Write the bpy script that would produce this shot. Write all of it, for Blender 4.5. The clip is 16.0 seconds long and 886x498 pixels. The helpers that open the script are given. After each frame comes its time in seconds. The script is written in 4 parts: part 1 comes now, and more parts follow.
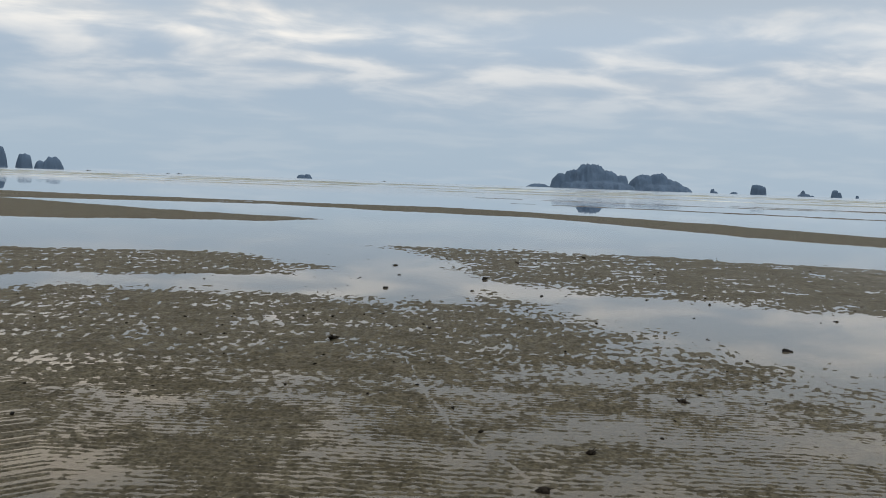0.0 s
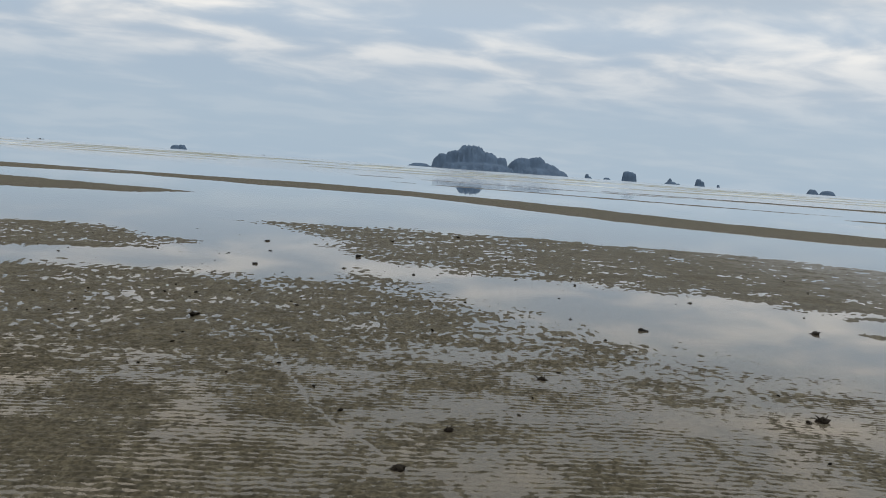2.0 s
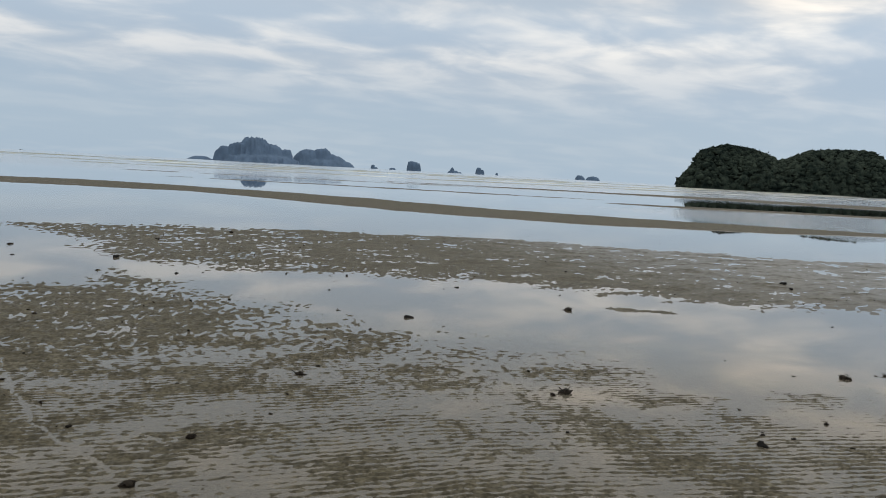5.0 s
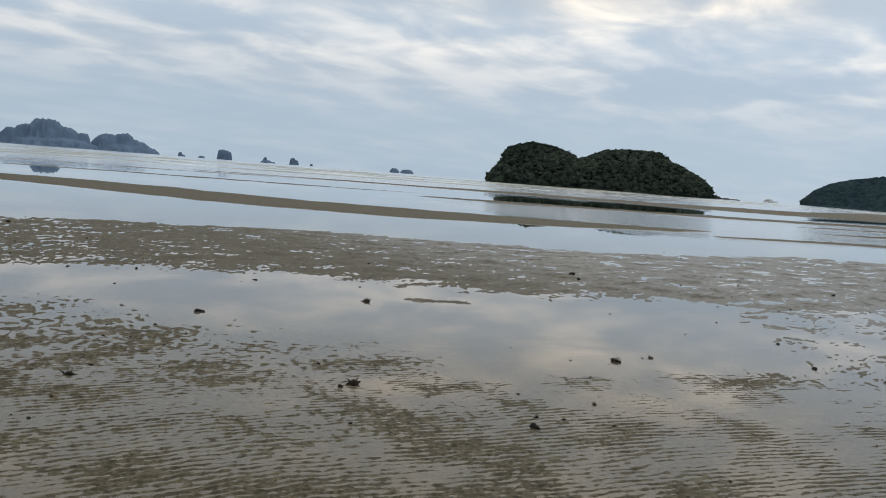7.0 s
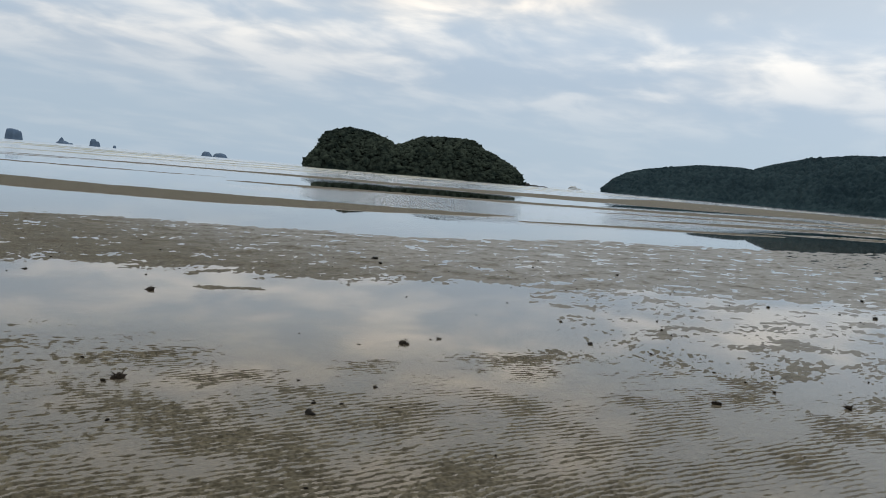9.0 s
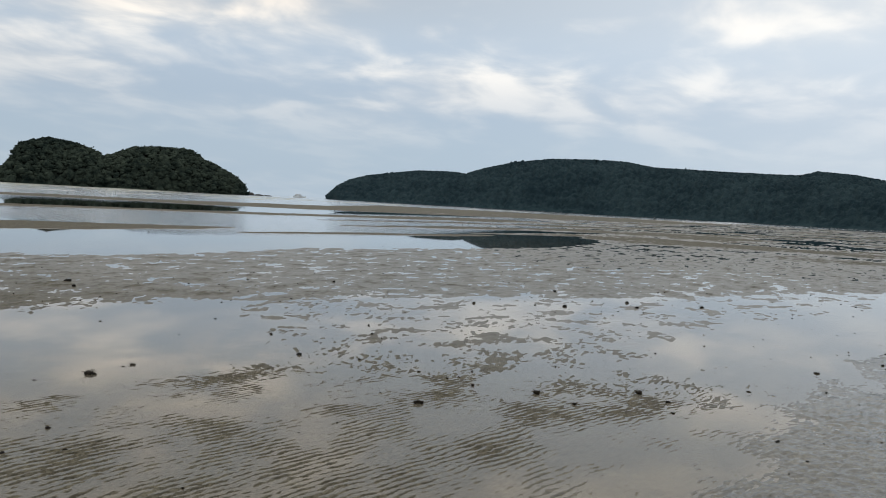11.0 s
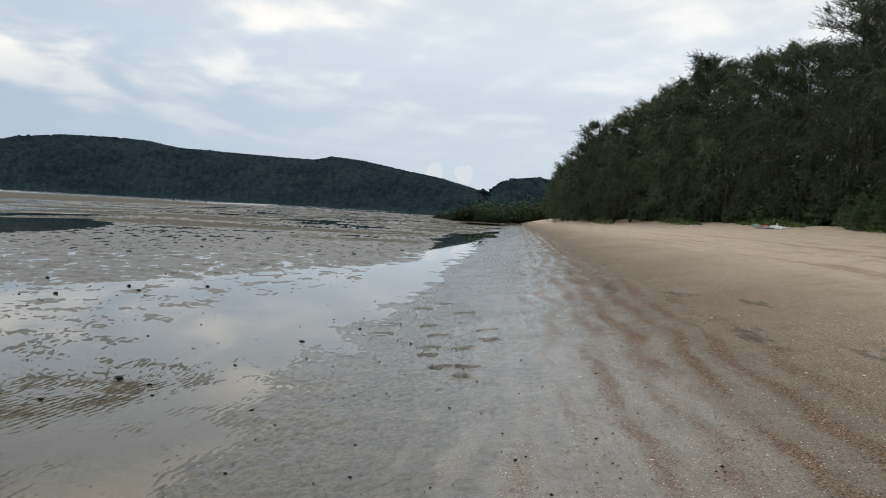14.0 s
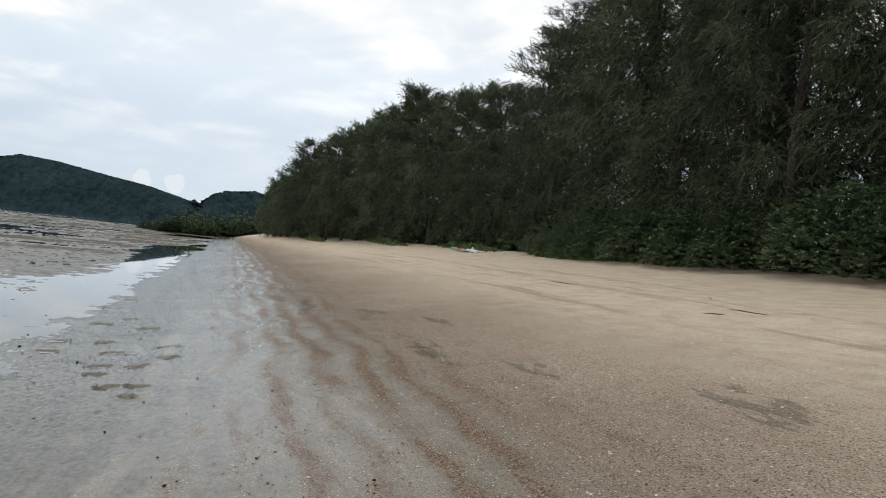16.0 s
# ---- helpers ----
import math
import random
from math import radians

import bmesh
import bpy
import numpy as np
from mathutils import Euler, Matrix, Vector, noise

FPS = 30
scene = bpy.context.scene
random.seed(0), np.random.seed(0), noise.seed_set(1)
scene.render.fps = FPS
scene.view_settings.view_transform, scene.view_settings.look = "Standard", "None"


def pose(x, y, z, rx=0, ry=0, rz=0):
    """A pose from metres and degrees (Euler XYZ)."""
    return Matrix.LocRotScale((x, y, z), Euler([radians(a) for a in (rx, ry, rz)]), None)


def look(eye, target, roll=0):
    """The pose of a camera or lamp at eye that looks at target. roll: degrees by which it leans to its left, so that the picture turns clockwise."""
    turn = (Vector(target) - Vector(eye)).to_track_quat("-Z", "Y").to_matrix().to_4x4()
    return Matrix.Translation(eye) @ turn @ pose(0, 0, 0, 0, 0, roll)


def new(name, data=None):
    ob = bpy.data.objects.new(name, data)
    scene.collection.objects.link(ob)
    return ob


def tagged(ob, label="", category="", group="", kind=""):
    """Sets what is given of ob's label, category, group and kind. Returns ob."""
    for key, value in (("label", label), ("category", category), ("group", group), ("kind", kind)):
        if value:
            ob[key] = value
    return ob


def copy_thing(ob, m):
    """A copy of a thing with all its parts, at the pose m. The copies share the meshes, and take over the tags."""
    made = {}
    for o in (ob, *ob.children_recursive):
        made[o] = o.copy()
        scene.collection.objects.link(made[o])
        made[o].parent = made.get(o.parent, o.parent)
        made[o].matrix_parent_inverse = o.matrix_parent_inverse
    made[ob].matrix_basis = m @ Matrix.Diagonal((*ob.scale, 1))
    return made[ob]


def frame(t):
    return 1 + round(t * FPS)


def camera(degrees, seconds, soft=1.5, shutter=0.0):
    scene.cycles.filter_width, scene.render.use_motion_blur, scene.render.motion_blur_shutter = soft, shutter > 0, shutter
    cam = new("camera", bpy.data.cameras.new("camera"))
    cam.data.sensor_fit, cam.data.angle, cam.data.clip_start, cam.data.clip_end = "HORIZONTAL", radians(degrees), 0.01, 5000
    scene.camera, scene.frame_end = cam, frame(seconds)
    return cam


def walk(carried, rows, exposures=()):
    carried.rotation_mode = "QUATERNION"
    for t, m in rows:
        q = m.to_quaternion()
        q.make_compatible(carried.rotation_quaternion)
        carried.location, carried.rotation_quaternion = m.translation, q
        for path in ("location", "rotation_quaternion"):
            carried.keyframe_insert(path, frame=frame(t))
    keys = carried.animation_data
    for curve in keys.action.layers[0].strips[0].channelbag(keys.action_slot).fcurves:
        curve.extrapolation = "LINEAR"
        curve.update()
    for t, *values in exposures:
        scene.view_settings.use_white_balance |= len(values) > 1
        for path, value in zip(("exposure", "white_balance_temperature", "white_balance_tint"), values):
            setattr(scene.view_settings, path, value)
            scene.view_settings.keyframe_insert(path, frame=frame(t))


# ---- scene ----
EYE = 1.6
PATH = [
    (0.0, 0.0000, 0.0000, 1.6000, 0.000, -4.591, -2.099),
    (0.5, 0.0294, 0.0275, 1.5901, -2.276, -5.663, -2.303),
    (1.0, 0.0431, 0.0446, 1.5977, -3.206, -5.653, -3.103),
    (1.5, 0.0682, 0.0523, 1.5950, -4.900, -5.796, -3.898),
    (2.0, 0.1099, 0.0429, 1.5958, -8.220, -5.665, -4.097),
    (2.5, 0.1518, 0.0463, 1.5996, -11.340, -5.214, -3.880),
    (3.0, 0.1856, 0.0509, 1.6023, -12.701, -5.048, -3.221),
    (5.5, 0.4717, 0.0797, 1.5992, -26.819, -5.119, -3.461),
    (6.0, 0.5249, 0.0443, 1.6063, -30.857, -4.734, -3.862),
    (6.5, 0.5670, 0.0111, 1.6095, -34.376, -4.728, -4.392),
    (7.0, 0.5954, -0.0015, 1.6066, -35.843, -5.072, -4.385),
    (7.5, 0.6477, -0.0314, 1.5970, -37.843, -5.494, -4.448),
    (8.0, 0.7175, -0.0697, 1.5961, -40.644, -5.852, -5.266),
    (10.5, 1.1042, -0.2064, 1.6127, -62.882, -3.187, -2.993),
    (11.0, 1.1506, -0.2534, 1.6175, -67.496, -3.111, -3.187),
    (11.5, 1.1690, -0.2964, 1.6070, -71.598, -3.439, -3.101),
    (12.0, 1.2179, -0.3533, 1.5941, -76.274, -4.015, -3.062),
    (12.5, 1.2438, -0.4458, 1.5904, -82.705, -4.340, -2.149),
    (13.0, 1.2569, -0.5130, 1.5894, -88.142, -4.049, -2.222),
    (13.5, 1.2810, -0.5822, 1.5941, -94.435, -3.322, -3.005),
    (14.0, 1.2898, -0.6433, 1.6008, -99.715, -2.558, -3.251),
    (14.5, 1.3004, -0.7006, 1.6003, -104.618, -2.106, -3.003),
    (15.0, 1.2783, -0.7568, 1.5901, -109.226, -1.953, -3.208),
    (15.5, 1.2719, -0.8515, 1.6093, -114.650, -0.619, -3.767),
    (16.0, 1.2677, -0.9353, 1.6095, -119.474, 0.168, -5.681),
]
cam = camera(56.72, 16.0, soft=1.0)
walk(cam, [(t, pose(x, y, z, 90 + pitch, roll, yaw)) for t, x, y, z, yaw, pitch, roll in PATH],
     exposures=[(0.0, -0.02), (9.0, 0.04), (12.0, -0.03), (14.0, -0.02), (15.5, 0.1), (16.0, 0.15)])

# ---- node helper ----


class Nodes:
    """A small builder for node trees."""

    def __init__(self, tree):
        self.tree = tree
        tree.nodes.clear()

    def node(self, kind):
        return self.tree.nodes.new(kind)

    def link(self, a, b):
        self.tree.links.new(a, b)

    def put(self, socket, value):
        if isinstance(value, bpy.types.NodeSocket):
            self.tree.links.new(value, socket)
        else:
            socket.default_value = value

    def math(self, op, a, b=0.0, c=0.0, clamp=False):
        n = self.node("ShaderNodeMath")
        n.operation, n.use_clamp = op, clamp
        for s, v in zip(n.inputs, (a, b, c)):
            self.put(s, v)
        return n.outputs[0]

    def vmath(self, op, a, b=(0, 0, 0)):
        n = self.node("ShaderNodeVectorMath")
        n.operation = op
        self.put(n.inputs[0], a)
        self.put(n.inputs[1], b)
        return n.outputs[0]

    def noise(self, vector, scale, detail=4.0, rough=0.55, distort=0.0):
        n = self.node("ShaderNodeTexNoise")
        self.put(n.inputs["Vector"], vector)
        n.inputs["Scale"].default_value = scale
        n.inputs["Detail"].default_value = detail
        n.inputs["Roughness"].default_value = rough
        n.inputs["Distortion"].default_value = distort
        return n.outputs[0]

    def step(self, value, low, high, a=0.0, b=1.0):
        n = self.node("ShaderNodeMapRange")
        n.interpolation_type = "SMOOTHSTEP"
        for s, v in zip(n.inputs, (value, low, high, a, b)):
            self.put(s, v)
        return n.outputs[0]

    def mix(self, fac, a, b, blend="MIX"):
        n = self.node("ShaderNodeMix")
        n.data_type, n.blend_type = "RGBA", blend
        self.put(n.inputs[0], fac)
        for s, v in zip((n.inputs[6], n.inputs[7]), (a, b)):
            self.put(s, v if isinstance(v, bpy.types.NodeSocket) else (*v, 1.0))
        return n.outputs[2]

    def bump(self, height, strength, distance, normal=None):
        n = self.node("ShaderNodeBump")
        n.inputs["Strength"].default_value = strength
        n.inputs["Distance"].default_value = distance
        self.put(n.inputs["Height"], height)
        if normal is not None:
            self.link(normal, n.inputs["Normal"])
        return n.outputs[0]

    def stretch(self, vector, scale, turn=0.0, move=(0, 0, 0)):
        n = self.node("ShaderNodeMapping")
        self.link(vector, n.inputs["Vector"])
        n.inputs["Scale"].default_value = scale
        n.inputs["Rotation"].default_value = (0, 0, turn)
        n.inputs["Location"].default_value = move
        return n.outputs[0]


# ---- world and sun ----
SUN_AZ, SUN_EL = -72.0, 58.0
world = bpy.data.worlds.new("world")
scene.world = world
world.use_nodes = True
w = Nodes(world.node_tree)
sky = w.node("ShaderNodeTexSky")
sky.sky_type, sky.sun_disc = "NISHITA", False
sky.sun_elevation, sky.sun_rotation = radians(SUN_EL), radians(-SUN_AZ)
sky.air_density, sky.dust_density = 1.0, 2.0
direction = w.node("ShaderNodeTexCoord").outputs["Generated"]
split = w.node("ShaderNodeSeparateXYZ")
w.link(direction, split.inputs[0])
up = w.math("MAXIMUM", split.outputs[2], 0.0)
# cloud layer on a plane overhead
div = w.math("ADD", up, 0.15)
flat = w.node("ShaderNodeCombineXYZ")
w.link(w.math("DIVIDE", split.outputs[0], div), flat.inputs[0])
w.link(w.math("DIVIDE", split.outputs[1], div), flat.inputs[1])
layer = flat.outputs[0]
banks = w.noise(w.stretch(layer, (0.8, 1.0, 1.0), radians(12), (3.1, 1.7, 0)), 0.85, 4.0, 0.5, 0.35)
puffs = w.noise(w.stretch(layer, (0.9, 1.1, 1.0), radians(-20), (8.0, 2.0, 0)), 2.6, 5.0, 0.5, 0.3)
cover = w.math("ADD", w.math("MULTIPLY", banks, 0.66), w.math("MULTIPLY", puffs, 0.34))
cover = w.step(cover, 0.41, 0.61)
cover = w.math("MULTIPLY", cover, w.step(up, 0.05, 0.19, 0.10, 1.0))
gap = w.mix(w.step(up, 0.0, 0.2), (0.44, 0.555, 0.67), (0.44, 0.535, 0.655))
cloud = w.mix(w.step(puffs, 0.34, 0.64), (0.60, 0.645, 0.70), (1.01, 0.975, 0.925))
veil = w.mix(cover, gap, cloud)
# brighter sky on the sun's side, its cloud more even
side = w.node("ShaderNodeVectorMath")
side.operation = "DOT_PRODUCT"
w.link(direction, side.inputs[0])
side.inputs[1].default_value = (math.sin(radians(142)), math.cos(radians(142)), 0.5)
glow = w.step(side.outputs["Value"], -0.5, 1.15, 0.94, 1.09)
veil = w.mix(w.step(side.outputs["Value"], 0.3, 0.9, 0.0, 0.5), veil, (0.71, 0.765, 0.825))
veil = w.mix(1.0, veil, glow, "MULTIPLY")
veil = w.mix(1.0, veil, w.mix(w.step(up, 0.11, 0.20), (1, 1, 1), (1.17, 1.15, 1.11)), "MULTIPLY")
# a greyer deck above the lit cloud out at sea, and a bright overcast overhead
seaward = w.step(side.outputs["Value"], 0.1, 0.75, 1.0, 0.3)
deck = w.math("MULTIPLY", w.math("MULTIPLY", w.step(up, 0.16, 0.26), w.step(up, 0.60, 0.42)), seaward)
veil = w.mix(1.0, veil, w.mix(deck, (1, 1, 1), (0.95, 0.885, 0.825)), "MULTIPLY")
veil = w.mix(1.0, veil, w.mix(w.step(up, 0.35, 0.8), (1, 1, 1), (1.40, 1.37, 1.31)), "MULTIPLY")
# two small cumulus heads low over the gap in the hills
for bearing, rise, wide in ((99.0, 2.8, 0.8), (101.0, 2.7, 0.9)):
    toward = (math.sin(radians(bearing)) * math.cos(radians(rise)), math.cos(radians(bearing)) * math.cos(radians(rise)), math.sin(radians(rise)))
    cumulus = w.node("ShaderNodeVectorMath")
    cumulus.operation = "DOT_PRODUCT"
    w.link(direction, cumulus.inputs[0])
    cumulus.inputs[1].default_value = toward
    body = w.step(cumulus.outputs["Value"], math.cos(radians(wide)), math.cos(radians(wide * 0.3)))
    swell = w.math("ADD", w.noise(direction, 75.0, 5.0, 0.6), w.math("MULTIPLY", body, 0.5))
    veil = w.mix(w.math("MULTIPLY", w.step(swell, 0.68, 0.80), w.step(body, 0.0, 0.4, 0.0, 0.5)), veil, (0.82, 0.85, 0.87))
clear = w.mix(1.0, sky.outputs[0], (0.1, 0.1, 0.1), "MULTIPLY")
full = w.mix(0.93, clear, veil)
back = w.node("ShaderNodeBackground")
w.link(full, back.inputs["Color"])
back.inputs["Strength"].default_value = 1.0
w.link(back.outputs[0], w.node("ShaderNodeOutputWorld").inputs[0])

sun = new("sun", bpy.data.lights.new("sun", "SUN"))
sun.data.energy, sun.data.angle, sun.data.color = 0.7, radians(50), (1.0, 0.95, 0.87)
sun.matrix_world = look((0, 0, 60), (-math.sin(radians(-SUN_AZ)) * 60 / math.tan(radians(SUN_EL)),
                                     -math.cos(radians(-SUN_AZ)) * 60 / math.tan(radians(SUN_EL)), 0))

# ---- materials ----


def material(name):
    m = bpy.data.materials.new(name)
    m.use_nodes = True
    n = Nodes(m.node_tree)
    out = n.node("ShaderNodeOutputMaterial")
    return m, n, out


def plain(name, color, rough=0.6, vary=0.25, scale=6.0, bump=0.3, size=0.02, metal=0.0, per_piece=0.0, gloss=0.5):
    """A surface with two scales of tone, fine relief and optional variation per piece."""
    m, n, out = material(name)
    p = n.node("ShaderNodeBsdfPrincipled")
    where = n.node("ShaderNodeNewGeometry").outputs["Position"]
    a, b = n.noise(where, scale, 5.0), n.noise(where, scale * 7.3, 4.0)
    tone = n.math("ADD", n.math("MULTIPLY", a, 0.65), n.math("MULTIPLY", b, 0.35))
    col = n.mix(n.step(tone, 0.3, 0.7), [c * (1 - vary) for c in color], [min(1.0, c * (1 + vary)) for c in color])
    if per_piece:
        isle = n.node("ShaderNodeNewGeometry").outputs["Random Per Island"]
        col = n.mix(1.0, col, n.step(isle, 0.0, 1.0, 1 - per_piece, 1 + per_piece), "MULTIPLY")
    n.put(p.inputs["Base Color"], col)
    p.inputs["Roughness"].default_value = rough
    p.inputs["Metallic"].default_value = metal
    p.inputs["Specular IOR Level"].default_value = gloss
    n.link(n.bump(tone, bump, size), p.inputs["Normal"])
    n.link(p.outputs[0], out.inputs[0])
    return m


def foliage(name, dark, light, rough=0.6, scale=1.2):
    """Leaves: tone varies clump by clump and leaf by leaf, and some light comes through."""
    m, n, out = material(name)
    p = n.node("ShaderNodeBsdfPrincipled")
    geo = n.node("ShaderNodeNewGeometry")
    broad = n.noise(geo.outputs["Position"], scale, 3.0)
    tone = n.math("ADD", n.math("MULTIPLY", broad, 0.7), n.math("MULTIPLY", geo.outputs["Random Per Island"], 0.4))
    col = n.mix(n.step(tone, 0.3, 0.8), dark, light)
    spot = n.node("ShaderNodeObjectInfo").outputs["Random"]
    col = n.mix(1.0, col, n.step(spot, 0.0, 1.0, 0.75, 1.25), "MULTIPLY")
    n.put(p.inputs["Base Color"], col)
    p.inputs["Roughness"].default_value = rough
    p.inputs["Specular IOR Level"].default_value = 0.25
    thru = n.node("ShaderNodeBsdfTranslucent")
    n.put(thru.inputs["Color"], col)
    both = n.node("ShaderNodeMixShader")
    both.inputs[0].default_value = 0.15
    n.link(p.outputs[0], both.inputs[1])
    n.link(thru.outputs[0], both.inputs[2])
    n.link(both.outputs[0], out.inputs[0])
    return m


def far_canopy(name, dark, light, leaf):
    """A far wood: crowns differ in tone, with leaf clumps as relief."""
    m, n, out = material(name)
    p = n.node("ShaderNodeBsdfPrincipled")
    where = n.node("ShaderNodeNewGeometry").outputs["Position"]
    fine = n.noise(where, 1.0 / leaf, 4.0, 0.65)
    broad = n.noise(where, 0.02, 3.0)
    crowns = n.noise(where, 0.16, 6.0, 0.68)
    tone = n.math("ADD", n.math("MULTIPLY", crowns, 0.9), n.math("MULTIPLY", fine, 0.55))
    tone = n.math("ADD", tone, n.math("MULTIPLY", n.math("SUBTRACT", broad, 0.5), 0.6))
    n.put(p.inputs["Base Color"], n.mix(n.step(tone, 0.5, 1.0), dark, light))
    p.inputs["Roughness"].default_value = 0.9
    p.inputs["Specular IOR Level"].default_value = 0.02
    n.link(n.bump(fine, 0.5, leaf * 0.5), p.inputs["Normal"])
    n.link(p.outputs[0], out.inputs[0])
    return m


def sand_material():
    """Tidal silt that passes into a gritty beach; the water plane itself fills the hollows of the flat."""
    m, n, out = material("sand")
    p = n.node("ShaderNodeBsdfPrincipled")
    where = n.node("ShaderNodeNewGeometry").outputs["Position"]
    xyz = n.node("ShaderNodeSeparateXYZ")
    n.link(where, xyz.inputs[0])
    height = xyz.outputs[2]
    turned = n.node("ShaderNodeVectorRotate")
    turned.rotation_type = "Z_AXIS"
    n.link(where, turned.inputs["Vector"])
    turned.inputs["Angle"].default_value = radians(15)
    beach = turned.outputs[0]
    bxyz = n.node("ShaderNodeSeparateXYZ")
    n.link(beach, bxyz.inputs[0])
    inland = n.math("MULTIPLY", bxyz.outputs[1], -1.0)
    grain = n.noise(where, 260.0, 3.0, 0.7)
    coarse = n.noise(where, 34.0, 5.0, 0.65)
    patch = n.noise(where, 2.3, 6.0, 0.6)
    broad = n.noise(where, 0.35, 4.0)
    # grey-brown tidal silt, dark specks for worm-turned spots and painted shade of small pits
    mud = n.mix(n.step(patch, 0.3, 0.7), (0.073, 0.062, 0.039), (0.108, 0.094, 0.063))
    mottle = n.noise(where, 9.0, 6.0, 0.72)
    mud = n.mix(1.0, mud, n.step(mottle, 0.34, 0.66, 0.68, 1.32), "MULTIPLY")
    mud = n.mix(n.math("MULTIPLY", n.step(coarse, 0.42, 0.60), 0.6), mud, (0.021, 0.018, 0.011))
    # single grains of shell grit, thick in wavy lines along the beach and thin between them
    swing = n.noise(n.stretch(beach, (0.34, 0.55, 1.0)), 1.0, 4.0, 0.6)
    wave = n.math("SINE", n.math("ADD", n.math("MULTIPLY", inland, 16.0), n.math("MULTIPLY", swing, 16.0)))
    gaps = n.noise(n.stretch(beach, (0.55, 1.7, 1.0), 0.1), 1.0, 5.0, 0.62)
    lanes = n.math("ADD", n.math("MULTIPLY", wave, 0.16), n.math("MULTIPLY", n.math("SUBTRACT", gaps, 0.5), 1.2))
    ragged = n.noise(n.stretch(beach, (2.6, 8.0, 1.0)), 1.0, 6.0, 0.7)
    lane = n.step(n.math("ADD", lanes, n.math("MULTIPLY", n.math("SUBTRACT", ragged, 0.5), 0.55)), 0.07, 0.16)
    cells = n.node("ShaderNodeTexVoronoi")
    n.link(where, cells.inputs["Vector"])
    cells.inputs["Scale"].default_value = 95.0
    each = n.node("ShaderNodeSeparateColor")
    n.link(cells.outputs["Color"], each.inputs[0])
    grit = n.mix(each.outputs[0], (0.075, 0.054, 0.039), (0.29, 0.207, 0.153))
    white = n.math("MULTIPLY", n.step(each.outputs[1], 0.972, 0.98), n.step(cells.outputs["Distance"], 0.55, 0.3))
    # beach sand: pale grey and damp at the foot, tan above, drier under the trees
    level = n.math("ADD", height, n.math("MULTIPLY", n.math("SUBTRACT", patch, 0.5), 0.22))
    foot = n.mix(n.step(patch, 0.3, 0.7), (0.160, 0.138, 0.107), (0.210, 0.183, 0.146))
    damp = n.mix(n.step(broad, 0.3, 0.7), (0.255, 0.205, 0.163), (0.335, 0.278, 0.226))
    damp = n.mix(n.math("MULTIPLY", n.step(patch, 0.48, 0.7), 0.5), damp, (0.150, 0.122, 0.095))
    dry = n.mix(n.step(patch, 0.3, 0.7), (0.42, 0.345, 0.265), (0.52, 0.44, 0.35))
    tan = n.mix(n.step(level, 0.38, 0.68), foot, damp)
    tan = n.mix(n.step(level, 0.55, 1.15), tan, dry)
    zone = n.math("MULTIPLY", n.step(level, 0.15, 0.27), n.step(level, 0.95, 0.6))
    thick = n.math("MULTIPLY", n.math("ADD", n.math("MULTIPLY", n.math("MULTIPLY", lane, n.step(level, 0.62, 0.40)), 0.70), n.step(level, 0.25, 0.5, 0.08, 0.26)), zone)
    loose = n.step(each.outputs[2], n.math("SUBTRACT", thick, 0.04), n.math("ADD", thick, 0.04), 1.0, 0.0)
    shore = n.mix(loose, tan, grit)
    # dark silt bared in streaks on the lower beach
    streak = n.noise(n.stretch(beach, (1.3, 5.5, 1.0), 0.25), 1.0, 6.0, 0.7)
    bare = 0.0
    for u0, v0, ru, rv in ((12.8, 3.5, 1.3, 0.30), (10.2, 2.75, 1.2, 0.34), (14.6, 2.9, 1.3, 0.30), (8.6, 3.4, 1.3, 0.35), (6.6, 4.3, 1.2, 0.5), (16.5, 2.0, 1.6, 0.3)):
        d = n.node("ShaderNodeVectorMath")
        d.operation = "LENGTH"
        n.link(n.stretch(beach, (1 / ru, 1 / rv, 0.0), 0.0, (-u0 / ru, v0 / rv, 0.0)), d.inputs[0])
        bare = n.math("MAXIMUM", bare, n.step(d.outputs["Value"], 1.15, 0.1))
    bare = n.step(n.math("ADD", n.math("MULTIPLY", bare, 0.24), streak), 0.66, 0.74)
    shore = n.mix(n.math("MULTIPLY", bare, 0.55), shore, (0.070, 0.067, 0.055))
    # drift lines of bits higher up
    drift = n.noise(n.stretch(beach, (0.10, 2.2, 1.0)), 1.0, 5.0, 0.65)
    mark = n.math("MULTIPLY", n.step(drift, 0.55, 0.62), n.math("MULTIPLY", n.step(height, 0.80, 0.95), n.step(height, 1.5, 1.3)))
    shore = n.mix(n.math("MULTIPLY", mark, n.step(coarse, 0.4, 0.6, 0.15, 0.7)), shore, (0.20, 0.145, 0.10))
    crest = n.math("MULTIPLY", n.step(drift, 0.47, 0.40), n.math("MULTIPLY", n.step(height, 0.85, 1.0), n.step(height, 1.7, 1.4)))
    shore = n.mix(n.math("MULTIPLY", crest, 0.5), shore, (0.50, 0.40, 0.32))
    shore = n.mix(white, shore, (0.70, 0.63, 0.53))
    gravel = n.noise(where, 70.0, 4.0, 0.8)
    shore = n.mix(1.0, shore, n.mix(n.step(gravel, 0.3, 0.7), (0.60, 0.58, 0.56), (1.4, 1.4, 1.4)), "MULTIPLY")
    comb = n.math("ADD", level, n.math("MULTIPLY", lanes, 0.35))
    base = n.mix(n.step(comb, 0.08, 0.26), n.mix(n.step(inland, -0.7, 1.0, 0.0, 0.6), mud, foot), shore)
    speck = n.math("MULTIPLY", n.step(grain, 0.62, 0.75), 0.5)
